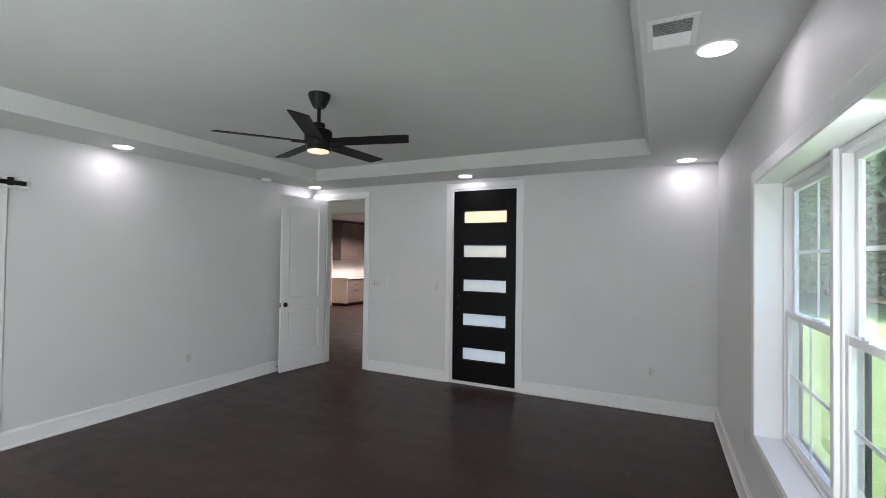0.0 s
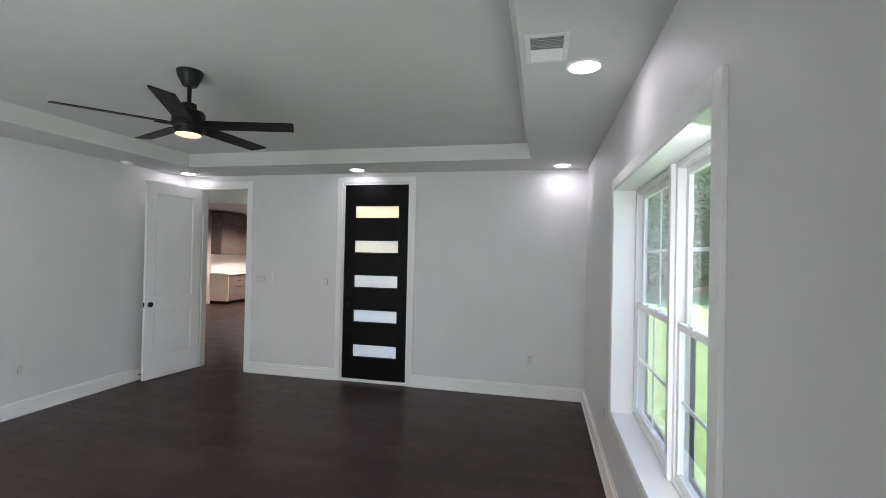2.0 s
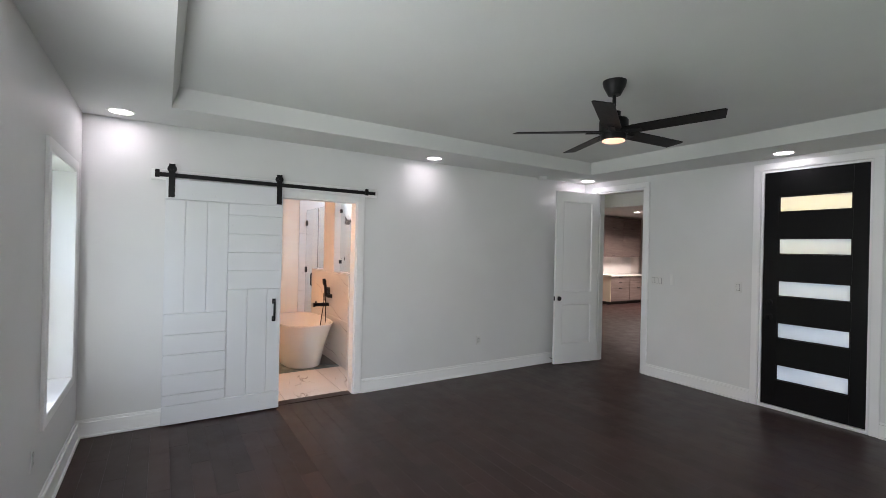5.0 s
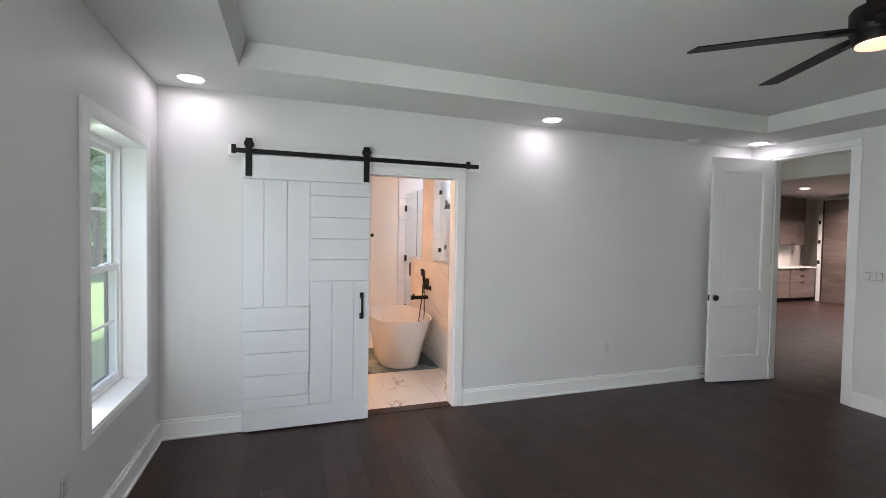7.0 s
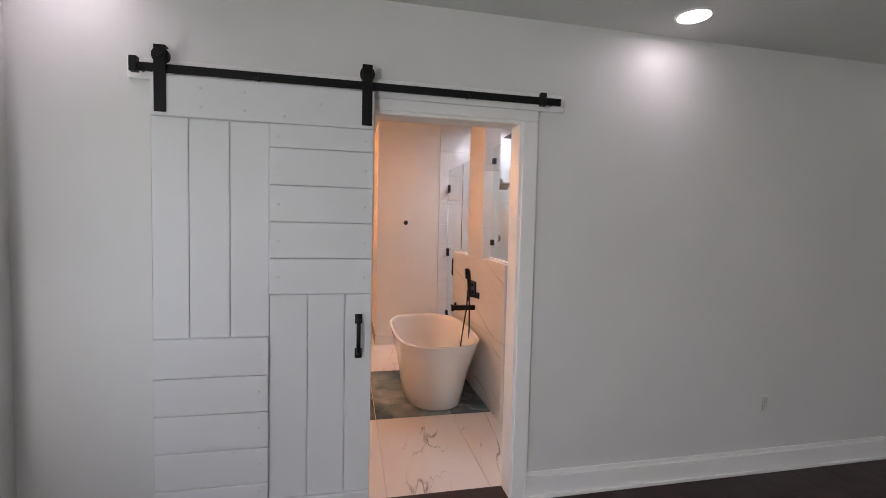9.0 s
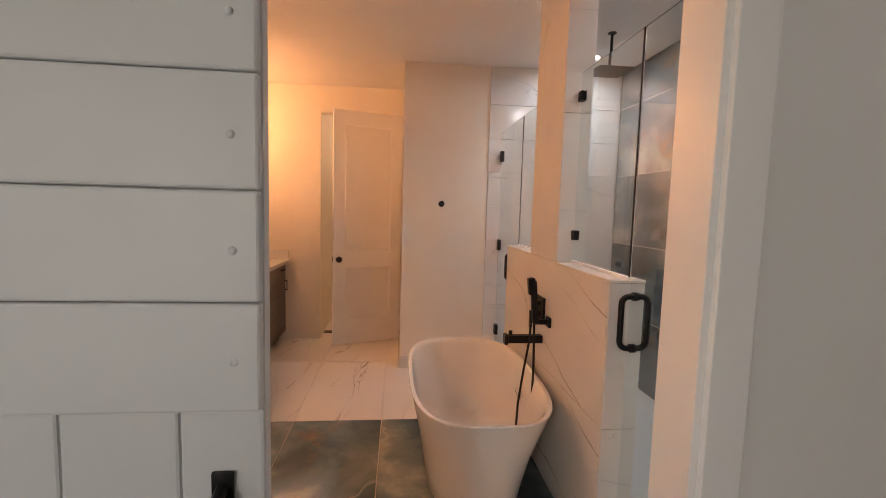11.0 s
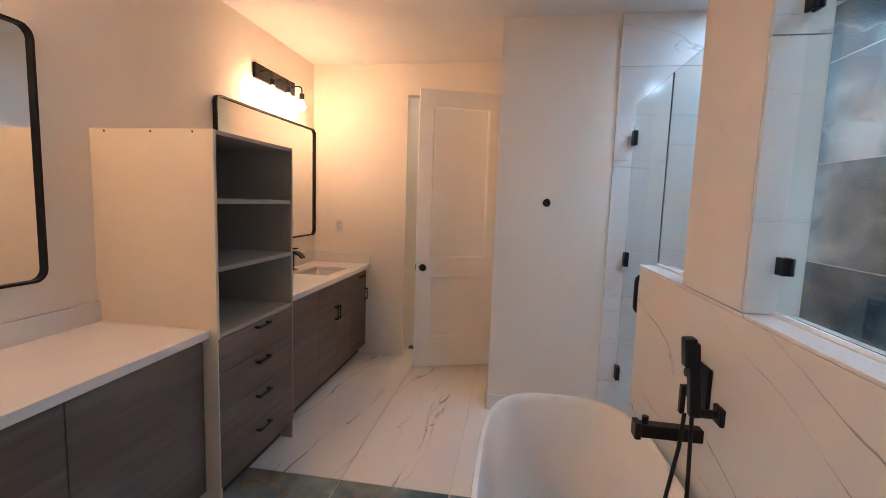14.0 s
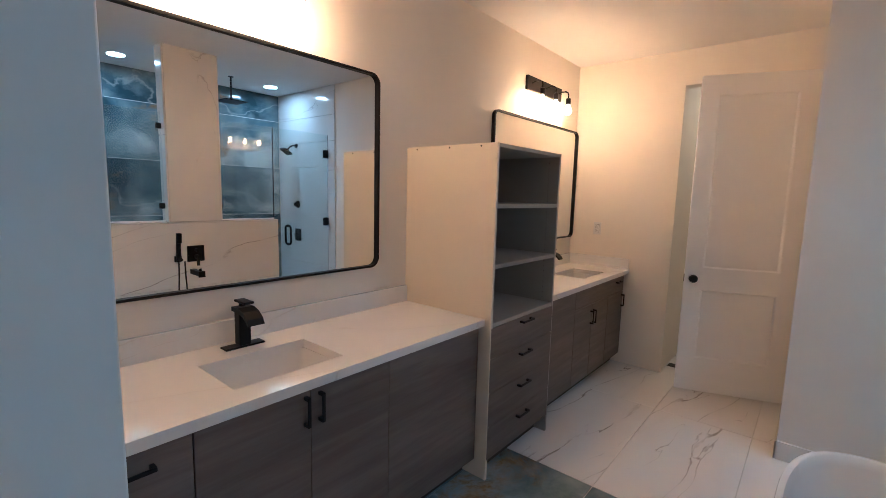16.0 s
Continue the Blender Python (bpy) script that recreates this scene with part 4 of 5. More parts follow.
for k in range(5):
    a = radians(14 + 72 * k)
    bm = bmesh.new()
    tilt = radians(-10)
    outline = [(0.09, -0.048), (0.14, -0.060), (0.668, -0.060), (0.680, -0.045), (0.650, 0.060), (0.14, 0.060), (0.09, 0.048)]
    top, bot = [], []
    for x, y in outline:
        for lst, dz in ((top, 0.003), (bot, -0.003)):
            lst.append(bm.verts.new((x, y * math.cos(tilt) - dz * math.sin(tilt), y * math.sin(tilt) + dz * math.cos(tilt))))
    bm.faces.new(top)
    bm.faces.new(bot[::-1])
    for i in range(len(top)):
        j = (i + 1) % len(top)
        bm.faces.new((top[i], bot[i], bot[j], top[j]))
    bmesh.ops.transform(bm, matrix=Matrix.Translation((0, 0, 2.435 + FZ)) @ Matrix.Rotation(a, 4, "Z"), verts=bm.verts)
    bl = part("blade", bm, FANBLADE, fan)
    br = bmesh.new()
    box(br, 0.085, 0.185, -0.022, 0.022, -0.014, -0.007, bevel=0.003)
    bmesh.ops.transform(br, matrix=Matrix.Translation((0, 0, 2.435 + FZ)) @ Matrix.Rotation(a, 4, "Z") @ Matrix.Rotation(tilt, 4, "X"), verts=br.verts)
    part("blade_bracket", br, BLACK, bl)
fl = new("fan_lamp", bpy.data.lights.new("fan_lamp", "AREA"))
fl.data.shape, fl.data.size, fl.data.energy, fl.data.color = "DISK", 0.12, 0.35, (1.0, 0.74, 0.45)
fl.matrix_world = pose(-3.10, 3.0, 2.33)

# ceiling vent
v = thing("ceiling_vent", "white metal ceiling register with angled louvres", "air vent", "", pose(-0.873, 2.735, SOF))
bm = bmesh.new()
for b in ((-0.10, -0.075, -0.148, 0.148), (0.075, 0.10, -0.148, 0.148), (-0.075, 0.075, -0.148, -0.118), (-0.075, 0.075, 0.118, 0.148)):
    box(bm, b[0], b[1], b[2], b[3], -0.007, -0.0005, bevel=0.002)
part("frame", bm, PLASTIC, v)
part("backing", B(-0.075, 0.075, -0.118, 0.118, -0.0015, -0.0005), DARKGAP, v)
for k in range(16):
    y = -0.112 + k * 0.0148
    s = bmesh.new()
    box(s, -0.075, 0.075, -0.0088, 0.0088, -0.0006, 0.0006)
    bmesh.ops.transform(s, matrix=pose(0, y, -0.0062, 40 if k < 8 else -40, 0, 0), verts=s.verts)
    part("slat", s, PLASTIC, v)

# smoke detector
sd = thing("smoke_detector", "round white smoke detector on the soffit", "smoke detector", "", pose(-5.58, 4.79, SOF))
part("base", revolve(bmesh.new(), [(0.062, -0.0005), (0.062, -0.012)], 32), PLASTIC, sd, smooth=True)
part("cover", revolve(bmesh.new(), [(0.058, -0.0121), (0.056, -0.030), (0.045, -0.038)], 32), PLASTIC, sd, smooth=True)
part("button", revolve(bmesh.new(), [(0.012, -0.0379), (0.011, -0.041)], 16), PLASTIC, sd, smooth=True)


def outlet(label, m, w=0.072, h=0.116, kind="outlet"):
    """A wall plate in local coordinates: x across, z up, -y into the room."""
    o = thing("wall_outlet" if kind == "outlet" else "light_switch", label, "outlet" if kind == "outlet" else "light switch", "", m)
    part("plate", B(-w / 2, w / 2, -0.006, -0.0003, -h / 2, h / 2, bevel=0.002), PLATE, o)
    if kind == "outlet":
        for s in (-1, 1):
            # Dark sheet rimming the socket: its edge shadow put in as colour.
            part("socket_gap", B(-0.0185, 0.0185, -0.0066, -0.0061, s * 0.021 - 0.0165, s * 0.021 + 0.0165), DARKGAP, o)
            part("socket", B(-0.017, 0.017, -0.0085, -0.0067, s * 0.021 - 0.015, s * 0.021 + 0.015, bevel=0.001), PLATE, o)
            for x in (-0.007, 0.007):
                part("slot", B(x - 0.0014, x + 0.0014, -0.0092, -0.0086, s * 0.021 - 0.004, s * 0.021 + 0.006), DARKGAP, o)
    else:
        n = max(1, round(w / 0.06))
        for i in range(n):
            x = (i - (n - 1) / 2) * 0.046
            # Shadow line round the rocker, drawn as a slightly larger dark sheet.
            part("rocker_gap", B(x - 0.0185, x + 0.0185, -0.0066, -0.0061, -0.035, 0.035), DARKGAP, o)
            part("rocker", B(x - 0.0165, x + 0.0165, -0.011, -0.0067, -0.033, 0.033, bevel=0.002), PLATE, o)
    return o


WEST, EAST, SOUTHW = 90, -90, 180
outlet("white double wall outlet low on the wall", pose(XW, 3.84, 0.43, 0, 0, WEST))
outlet("white double wall outlet low on the wall", pose(-0.99, YN, 0.43))
outlet("white double wall outlet low on the wall", pose(XE, 4.178, 0.43, 0, 0, EAST))
outlet("white double wall outlet low on the wall", pose(-4.263, YS, 0.42, 0, 0, SOUTHW))
outlet("white three-gang rocker light switch", pose(-4.50, YN, 1.24), 0.165, 0.116, "switch")
outlet("white single light switch beside the black door", pose(-3.548, YN, 1.233), 0.072, 0.116, "switch")
c = thing("fan_remote", "white fan remote in its wall cradle", "remote control", "", pose(-4.298, YN, 1.26))
part("cradle", B(-0.022, 0.022, -0.012, -0.0003, -0.06, 0.03, bevel=0.003), PLASTIC, c)
part("remote", B(-0.018, 0.018, -0.024, -0.0121, -0.052, 0.07, bevel=0.004), PLASTIC, c)
outlet("white double wall outlet above the counter", pose(BXW, 0.07, 1.255, 0, 0, WEST))
ds = thing("door_stop", "black spring door stop on the baseboard", "door stop", "", pose(XW + 0.016, 5.1, 0.065))
part("rod", rod(bmesh.new(), (0, 0, 0), (0.075, 0, 0), 0.005, seg=10), BLACK, ds)
part("tip", rod(bmesh.new(), (0.0751, 0, 0), (0.088, 0, 0), 0.008, seg=10), BLACK, ds)

# ---- sliding barn door ----
BX0, BXF = -5.655, -5.622
barn = thing("barn_door", "white plank barn door slid open on a black rail", "barn door")
part("back_panel", B(BX0, BXF - 0.0052, 0.414, 1.380, 0.012, 2.135), BARN, barn)


def board(y0, y1, z0, z1, proud):
    ob = part("board", B(BXF - 0.0051, BXF + proud, y0 + 0.0009, y1 - 0.0009, z0 + 0.0009, z1 - 0.0009, bevel=0.005), BARN, barn)
    return ob


def nails(y, z, proud, parent):
    bm = ball(bmesh.new(), (BXF + proud, y, z), 0.0065, 0.55, 1, 1, 12)
    part("nail_head", bm, BARN, parent)


top = board(0.414, 1.380, 1.958, 2.137, 0.012)
for y, z in ((0.62, 2.09), (0.62, 2.01), (0.80, 2.085), (0.80, 2.005), (0.97, 1.99), (1.13, 2.06)):
    nails(y, z, 0.012, top)
low = board(0.414, 1.380, 0.012, 0.177, 0.012)
for y, z in ((0.95, 0.12), (0.95, 0.06), (1.20, 0.10)):
    nails(y, z, 0.012, low)
for a, b in ((0.414, 0.565), (0.565, 0.735), (0.735, 0.905)):
    board(a, b, 0.969, 1.958, 0.0)
for a, b in ((0.905, 1.078), (1.078, 1.252), (1.252, 1.380)):
    board(a, b, 0.177, 1.167, 0.0)
hz = (1.167, 1.338, 1.507, 1.677, 1.849, 1.958)
for a, b in zip(hz, hz[1:]):
    ob = board(0.905, 1.380, a, b, 0.014)
    for y in (0.945, 1.34):
        nails(y, (a + b) / 2 - 0.005, 0.014, ob)
hz = (0.177, 0.268, 0.440, 0.614, 0.788, 0.969)
for a, b in zip(hz, hz[1:]):
    ob = board(0.414, 0.905, a, b, 0.014)
    nails(0.86, (a + b) / 2 + 0.01, 0.014, ob)
for y in (0.458, 1.344):
    s = part("hanger_strap", B(BXF + 0.0121, BXF + 0.018, y - 0.024, y + 0.024, 1.974, 2.260, bevel=0.002), BLACK, barn)
    part("hanger_fold", B(BXF - 0.020, BXF + 0.0118, y - 0.024, y + 0.024, 2.253, 2.260, bevel=0.002), BLACK, s)
    bm = bmesh.new()
    rod(bm, (BXF - 0.012, y, 2.218), (BXF + 0.0119, y, 2.218), 0.035, seg=32)
    part("wheel", bm, BLACK, barn, smooth=True)
    bm = bmesh.new()
    rod(bm, (BXF + 0.0181, y, 2.218), (BXF + 0.026, y, 2.218), 0.014, seg=6)
    part("wheel_bolt", bm, BLACK, s)
h = bmesh.new()
box(h, BXF, BXF + 0.008, 1.300, 1.334, 0.850, 0.900, bevel=0.003)
box(h, BXF, BXF + 0.008, 1.300, 1.334, 1.020, 1.068, bevel=0.003)
tube(h, [(BXF + 0.004, 1.317, 0.875), (BXF + 0.034, 1.317, 0.885), (BXF + 0.04, 1.317, 0.905), (BXF + 0.04, 1.317, 1.015), (BXF + 0.034, 1.317, 1.033), (BXF + 0.004, 1.317, 1.043)], 0.010)
part("handle", h, BLACK, barn, "black iron pull handle", smooth=True)
single("header_board", B(XW, XW + 0.022, 0.307, 2.388, 2.127, 2.216, bevel=0.003), TRIM, "white header board carrying the barn door rail", "board")
rail = thing("barn_door_rail", "black flat steel barn door rail on spacers", "rail")
part("bar", B(-5.630, -5.619, 0.335, 2.345, 2.147, 2.183, bevel=0.001), BLACK, rail)
for y in (0.37, 0.85, 1.36, 1.85, 2.31):
    part("spacer", rod(bmesh.new(), (XW + 0.022, y, 2.165), (-5.630, y, 2.165), 0.011), BLACK, rail)
    part("bolt", rod(bmesh.new(), (-5.619, y, 2.165), (-5.612, y, 2.165), 0.010, seg=6), BLACK, rail)
for y in (0.352, 2.245):
    part("end_stop", B(-5.638, -5.609, y - 0.016, y + 0.016, 2.140, 2.206, bevel=0.003), BLACK, rail)

# ---- bathroom: vanities ----
FY = 0.36
def carcass(x0, x1):
    bm = bmesh.new()
    y1 = FY - 0.02
    box(bm, x0, x0 + 0.018, BYS, y1, 0.10, 0.858)
    box(bm, x1 - 0.018, x1, BYS, y1, 0.10, 0.858)
    box(bm, x0 + 0.018, x1 - 0.018, BYS, y1, 0.10, 0.118)
    box(bm, x0 + 0.018, x1 - 0.018, y1 - 0.018, y1, 0.118, 0.858)
    return bm


def front(parent, x0, x1, z0, z1, name="door", y=FY):
    return part(name, B(min(x0, x1) + 0.0015, max(x0, x1) - 0.0015, y - 0.019, y, z0 + 0.0015, z1 - 0.0015, bevel=0.0015), CABWOOD, parent)


van = thing("vanity_cabinet", "taupe wood-grain bathroom vanity cabinet with black handles", "vanity", "vanities")
part("body", carcass(-7.60, BXE), CABWOOD, van)
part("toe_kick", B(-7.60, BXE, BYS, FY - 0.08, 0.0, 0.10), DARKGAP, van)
for i, (a, b) in enumerate(((-6.185, BXE - 0.004), (-6.575, -6.185), (-6.955, -6.575), (-7.60, -6.955))):
    d = front(van, a, b, 0.10, 0.853)
    hx = (-6.03, -6.553, -6.612, None)[i]
    if hx is not None:
        if i == 0:
            pull(d, hx - 0.055, hx + 0.055, FY, 0.79)
        else:
            pull(d, 0.715, 0.825, FY, hx, "z")

van2 = thing("vanity_cabinet", "taupe wood-grain bathroom vanity cabinet with doors and drawers", "vanity", "vanities")
part("body", carcass(BXW, -8.317), CABWOOD, van2)
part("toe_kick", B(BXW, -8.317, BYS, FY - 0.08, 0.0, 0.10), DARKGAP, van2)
front(van2, -8.84, -8.317, 0.10, 0.853, "filler_panel")
d = front(van2, -9.90, -8.84, 0.70, 0.853, "drawer_front")
pull(d, -9.80, -9.69, FY, 0.80)
d = front(van2, -9.17, -8.84, 0.10, 0.698)
pull(d, 0.54, 0.65, FY, -9.145, "z")
d = front(van2, -9.52, -9.17, 0.10, 0.698)
pull(d, 0.54, 0.65, FY, -9.198, "z")
d = front(van2, -9.90, -9.52, 0.10, 0.698)
pull(d, 0.56, 0.67, FY, -9.86, "z")


def counter(x0, x1, sx0, sx1, sy0, sy1, label, side_splash):
    c = thing("vanity_counter", label, "countertop", "vanity counters")
    bm = bmesh.new()
    z0, z1, y1 = 0.8585, 0.895, 0.393
    for b in ((x0, sx0, BYS, y1), (sx1, x1, BYS, y1), (sx0, sx1, BYS, sy0), (sx0, sx1, sy1, y1)):
        box(bm, b[0], b[1], b[2], b[3], z0, z1)
    bmesh.ops.remove_doubles(bm, verts=bm.verts, dist=0.0001)
    part("slab", bm, QUARTZ, c)
    part("backsplash", B(x0, x1, BYS, BYS + 0.02, z1 + 0.0003, 0.992, bevel=0.002), QUARTZ, c)
    if side_splash:
        part("side_splash", B(x0, x0 + 0.02, BYS + 0.02, y1 - 0.004, z1 + 0.0003, 0.992, bevel=0.002), QUARTZ, c)
    s = thing("sink", "white rectangular undermount sink", "sink", "vanity sinks")
    bm = bmesh.new()
    o = round_rect(sx1 - sx0 + 0.03, sy1 - sy0 + 0.03, 0.03)
    cx, cy = (sx0 + sx1) / 2, (sy0 + sy1) / 2
    rings = []
    for k, (sc, z) in enumerate(((1.0, z0 - 0.0005), (0.93, z0 - 0.0008), (0.90, z0 - 0.03), (0.84, z0 - 0.115), (0.70, z0 - 0.135), (0.10, z0 - 0.142))):
        rings.append([bm.verts.new((cx + x * sc, cy + y * (sc if k < 4 else sc * 0.95), z)) for x, y in o])
    for a, b in zip(rings, rings[1:]):
        for i in range(len(o)):
            j = (i + 1) % len(o)
            bm.faces.new((a[i], a[j], b[j], b[i]))
    bm.faces.new(rings[-1])
    part("basin", bm, CERAMIC, s, smooth=True)
    part("drain", revolve(bmesh.new(), [(0.03, z0 - 0.1415), (0.028, z0 - 0.138), (0.01, z0 - 0.138)], 24, Matrix.Translation((cx, cy, 0))), BLACK, s, smooth=True)
    return c


counter(-7.603, BXE, -6.775, -6.340, 0.0, 0.285, "white quartz vanity counter with backsplash", False)
counter(BXW, -8.318, -9.59, -9.155, 0.0, 0.285, "white quartz vanity counter with side splash at the end wall", True)


def faucet(x, y):
    f = thing("sink_faucet", "matt black waterfall sink faucet on a deck plate", "faucet", "sink faucets", pose(x, y, 0.895))
    part("deck_plate", B(-0.083, 0.083, -0.027, 0.027, 0.0003, 0.008, bevel=0.003), BLACK, f)
    part("body", B(-0.024, 0.024, -0.024, 0.024, 0.008, 0.150, bevel=0.005), BLACK, f)
    bm = bmesh.new()
    prof = [(-0.024, 0.150), (-0.024, 0.168), (0.03, 0.170), (0.075, 0.158), (0.105, 0.135), (0.118, 0.112), (0.110, 0.110), (0.095, 0.126), (0.07, 0.142), (0.03, 0.1502)]
    va = [bm.verts.new((-0.034, p, q)) for p, q in prof]
    vb = [bm.verts.new((0.034, p, q)) for p, q in prof]
    bm.faces.new(va)
    bm.faces.new(vb[::-1])
    for i in range(len(prof)):
        j = (i + 1) % len(prof)
        bm.faces.new((va[i], vb[i], vb[j], va[j]))
    part("spout", bm, BLACK, f)
    bm = bmesh.new()
    rod(bm, (0, 0, 0.1705), (0, 0, 0.186), 0.013)
    box(bm, -0.022, 0.022, -0.028, 0.062, 0.186, 0.196, bevel=0.004)
    part("lever", bm, BLACK, f)
    return f


faucet(-6.557, -0.10)
faucet(-9.285, -0.10)

# ---- tall open shelf unit ----
TX_0, TX_1, TYF = -8.315, -7.605, 0.43
tall = thing("shelf_tower", "taupe bathroom tower with open shelves above four drawers", "cabinet")
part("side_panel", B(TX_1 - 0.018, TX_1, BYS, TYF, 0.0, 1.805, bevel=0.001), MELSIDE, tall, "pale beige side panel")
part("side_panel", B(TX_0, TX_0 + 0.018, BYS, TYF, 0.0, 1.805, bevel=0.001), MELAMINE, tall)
part("top_panel", B(TX_0 + 0.018, TX_1 - 0.018, BYS, TYF - 0.001, 1.785, 1.803), MELAMINE, tall)
part("back_panel", B(TX_0 + 0.018, TX_1 - 0.018, BYS, BYS + 0.012, 0.09, 1.785), MELAMINE, tall)
for z in (0.862, 1.175, 1.488):
    part("shelf", B(TX_0 + 0.0185, TX_1 - 0.0185, BYS + 0.0125, TYF - 0.004, z - 0.011, z + 0.011, bevel=0.001), MELAMINE, tall)
part("carcass", B(TX_0 + 0.018, TX_1 - 0.018, BYS + 0.0125, TYF - 0.022, 0.09, 0.848), DARKGAP, tall)
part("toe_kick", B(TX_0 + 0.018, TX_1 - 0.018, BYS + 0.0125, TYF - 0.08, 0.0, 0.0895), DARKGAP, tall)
dz = (0.110, 0.300, 0.490, 0.681, 0.850)
for a, b in zip(dz, dz[1:]):
    d = front(tall, TX_0 + 0.006, TX_1 - 0.006, a, b, "drawer_front", TYF + 0.001)
    pull(d, -8.025, -7.905, TYF + 0.001, a + 0.147)
for side, x in ((1, TX_0 + 0.0181), (-1, TX_1 - 0.0181)):
    bm = bmesh.new()
    for k in range(26):
        z = 0.90 + k * 0.034
        if min(abs(z - s) for s in (1.175, 1.488)) < 0.014:
            continue
        for y in (0.36, -0.10):
            rod(bm, (x - 0.0003, y, z), (x + side * 0.0005, y, z), 0.003, seg=8)
    tagged(part("shelf_pin_holes", bm, DARKGAP, tall), kind="stuff")
for y in (0.33, 0.12, -0.12):
    part("screw_cover", rod(bmesh.new(), (TX_1, y, 1.792), (TX_1 + 0.0015, y, 1.792), 0.005, seg=10), DARKGAP, tall)

# ---- mirrors and vanity lamps ----
def mirror(x0, x1, z0, z1, label):
    m = thing("wall_mirror", label, "mirror", "vanity mirrors", pose((x0 + x1) / 2, BYS, (z0 + z1) / 2))
    w, h, r = x1 - x0, z1 - z0, 0.055
    outer, inner = round_rect(w, h, r), round_rect(w - 0.022, h - 0.022, r - 0.011)
    bm = bmesh.new()
    loops = [[bm.verts.new((x, y, z)) for x, z in pts] for pts, y in ((outer, 0.0003), (outer, 0.030), (inner, 0.030), (inner, 0.012))]
    for a, b in zip(loops, loops[1:]):
        for i in range(len(a)):
            j = (i + 1) % len(a)
            bm.faces.new((a[i], a[j], b[j], b[i]))
    part("frame", bm, BLACK, m, "thin black metal frame")
    bm = bmesh.new()
    bm.faces.new([bm.verts.new((x, 0.014, z)) for x, z in round_rect(w - 0.018, h - 0.018, r - 0.009)])
    part("mirror_glass", bm, MIRROR, m)
    return m


mirror(-7.365, -5.865, 1.132, 2.162, "large mirror with rounded corners and a thin black frame")
mirror(-9.970 + 0.05, -8.465, 1.155, 2.165, "large mirror with rounded corners and a thin black frame")


def vanity_light(x, z):
    v = thing("vanity_light", "black three-arm vanity light with bare warm bulbs", "wall lamp", "vanity lights", pose(x, BYS, z))
    part("back_plate", B(-0.30, 0.30, 0.0003, 0.024, -0.055, 0.055, bevel=0.003), BLACK, v)
    for bx in (-0.235, 0.0, 0.235):
        bm = bmesh.new()
        tube(bm, [(bx, 0.02, 0.0), (bx, 0.06, 0.012), (bx, 0.095, 0.012), (bx, 0.115, 0.0), (bx, 0.12, -0.02), (bx, 0.12, -0.05)], 0.006)
        arm = part("arm", bm, BLACK, v, smooth=True)
        part("socket", revolve(bmesh.new(), [(0.012, -0.045), (0.021, -0.05), (0.021, -0.098), (0.019, -0.100)], 20, Matrix.Translation((bx, 0.12, 0))), BLACK, arm, smooth=True)
        part("bulb", revolve(bmesh.new(), [(0.012, -0.1005), (0.014, -0.112), (0.024, -0.132), (0.030, -0.150), (0.027, -0.170), (0.015, -0.183), (0.004, -0.186)], 20, Matrix.Translation((bx, 0.12, 0))), BULB, arm, "glowing warm bulb", smooth=True)
    return v


vanity_light(-9.215, 2.44)
vanity_light(-6.60, 2.44)

# ---- shower ----
PX0, PX1, PY0, PY1, PZ = -8.25, -6.60, 2.42, 2.575, 1.226
CX0, CX1 = -7.65, -7.20
GY = 2.51
single("pony_wall", B(PX0, PX1, PY0 + 0.012, PY1 - 0.004, 0, PZ - 0.004), GROUT, "half-height wall between tub and shower, clad in marbled tile", "wall", kind="structure")
single("shower_column", B(CX0, CX1, PY0 + 0.012, PY1 - 0.004, PZ + 0.0005, BCE), GROUT, "tile-clad column between two shower windows", "column", kind="structure")
sf = thing("shower_tray", "white shower floor pan", "shower tray", kind="structure")
part("pan", B(-8.966, BXE, PY1, BYN - 0.002, 0.0, 0.03), TUBWHITE, sf)
for x0, x1 in ((-8.966, PX0 - 0.001), (PX1 + 0.013, BXE)):
    part("curb", B(x0, x1, PY0 + 0.03, PY1 - 0.001, 0.0, 0.07, bevel=0.004), MARBLE_WALL, sf)


def pane_box(parent, name, x0, x1, z0, z1, y=GY, t=0.010):
    ob = part(name, B(x0, x1, y - t / 2, y + t / 2, z0, z1, bevel=0.001), GLASS, parent)
    ob.visible_shadow = False
    return ob


def clip(parent, x, z, w=0.05, h=0.05, name="clip"):
    bm = bmesh.new()
    box(bm, x - w / 2, x + w / 2, GY - 0.018, GY - 0.0051, z - h / 2, z + h / 2, bevel=0.003)
    box(bm, x - w / 2, x + w / 2, GY + 0.0051, GY + 0.018, z - h / 2, z + h / 2, bevel=0.003)
    return part(name, bm, BLACK, parent, "black glass clamp")


def loop_handle(parent, x, z0, z1):
    bm = bmesh.new()
    r, o = 0.0115, 0.057
    for s in (-1, 1):
        pts = [(x, GY + s * 0.0055, z1)]
        for a in range(0, 91, 15):
            pts.append((x, GY + s * (o - 0.03 + 0.03 * math.sin(radians(a))), z1 - 0.03 + 0.03 * math.cos(radians(a))))
        for a in range(0, 91, 15):
            pts.append((x, GY + s * (o - 0.03 + 0.03 * math.cos(radians(a))), z0 + 0.03 - 0.03 * math.sin(radians(a))))
        pts.append((x, GY + s * 0.0055, z0))
        tube(bm, pts, r, 12)
        for z in (z0, z1):
            rod(bm, (x, GY + s * 0.0052, z), (x, GY + s * 0.013, z), 0.017)
    return part("handle", bm, BLACK, parent, "black looped pull handle", smooth=True)


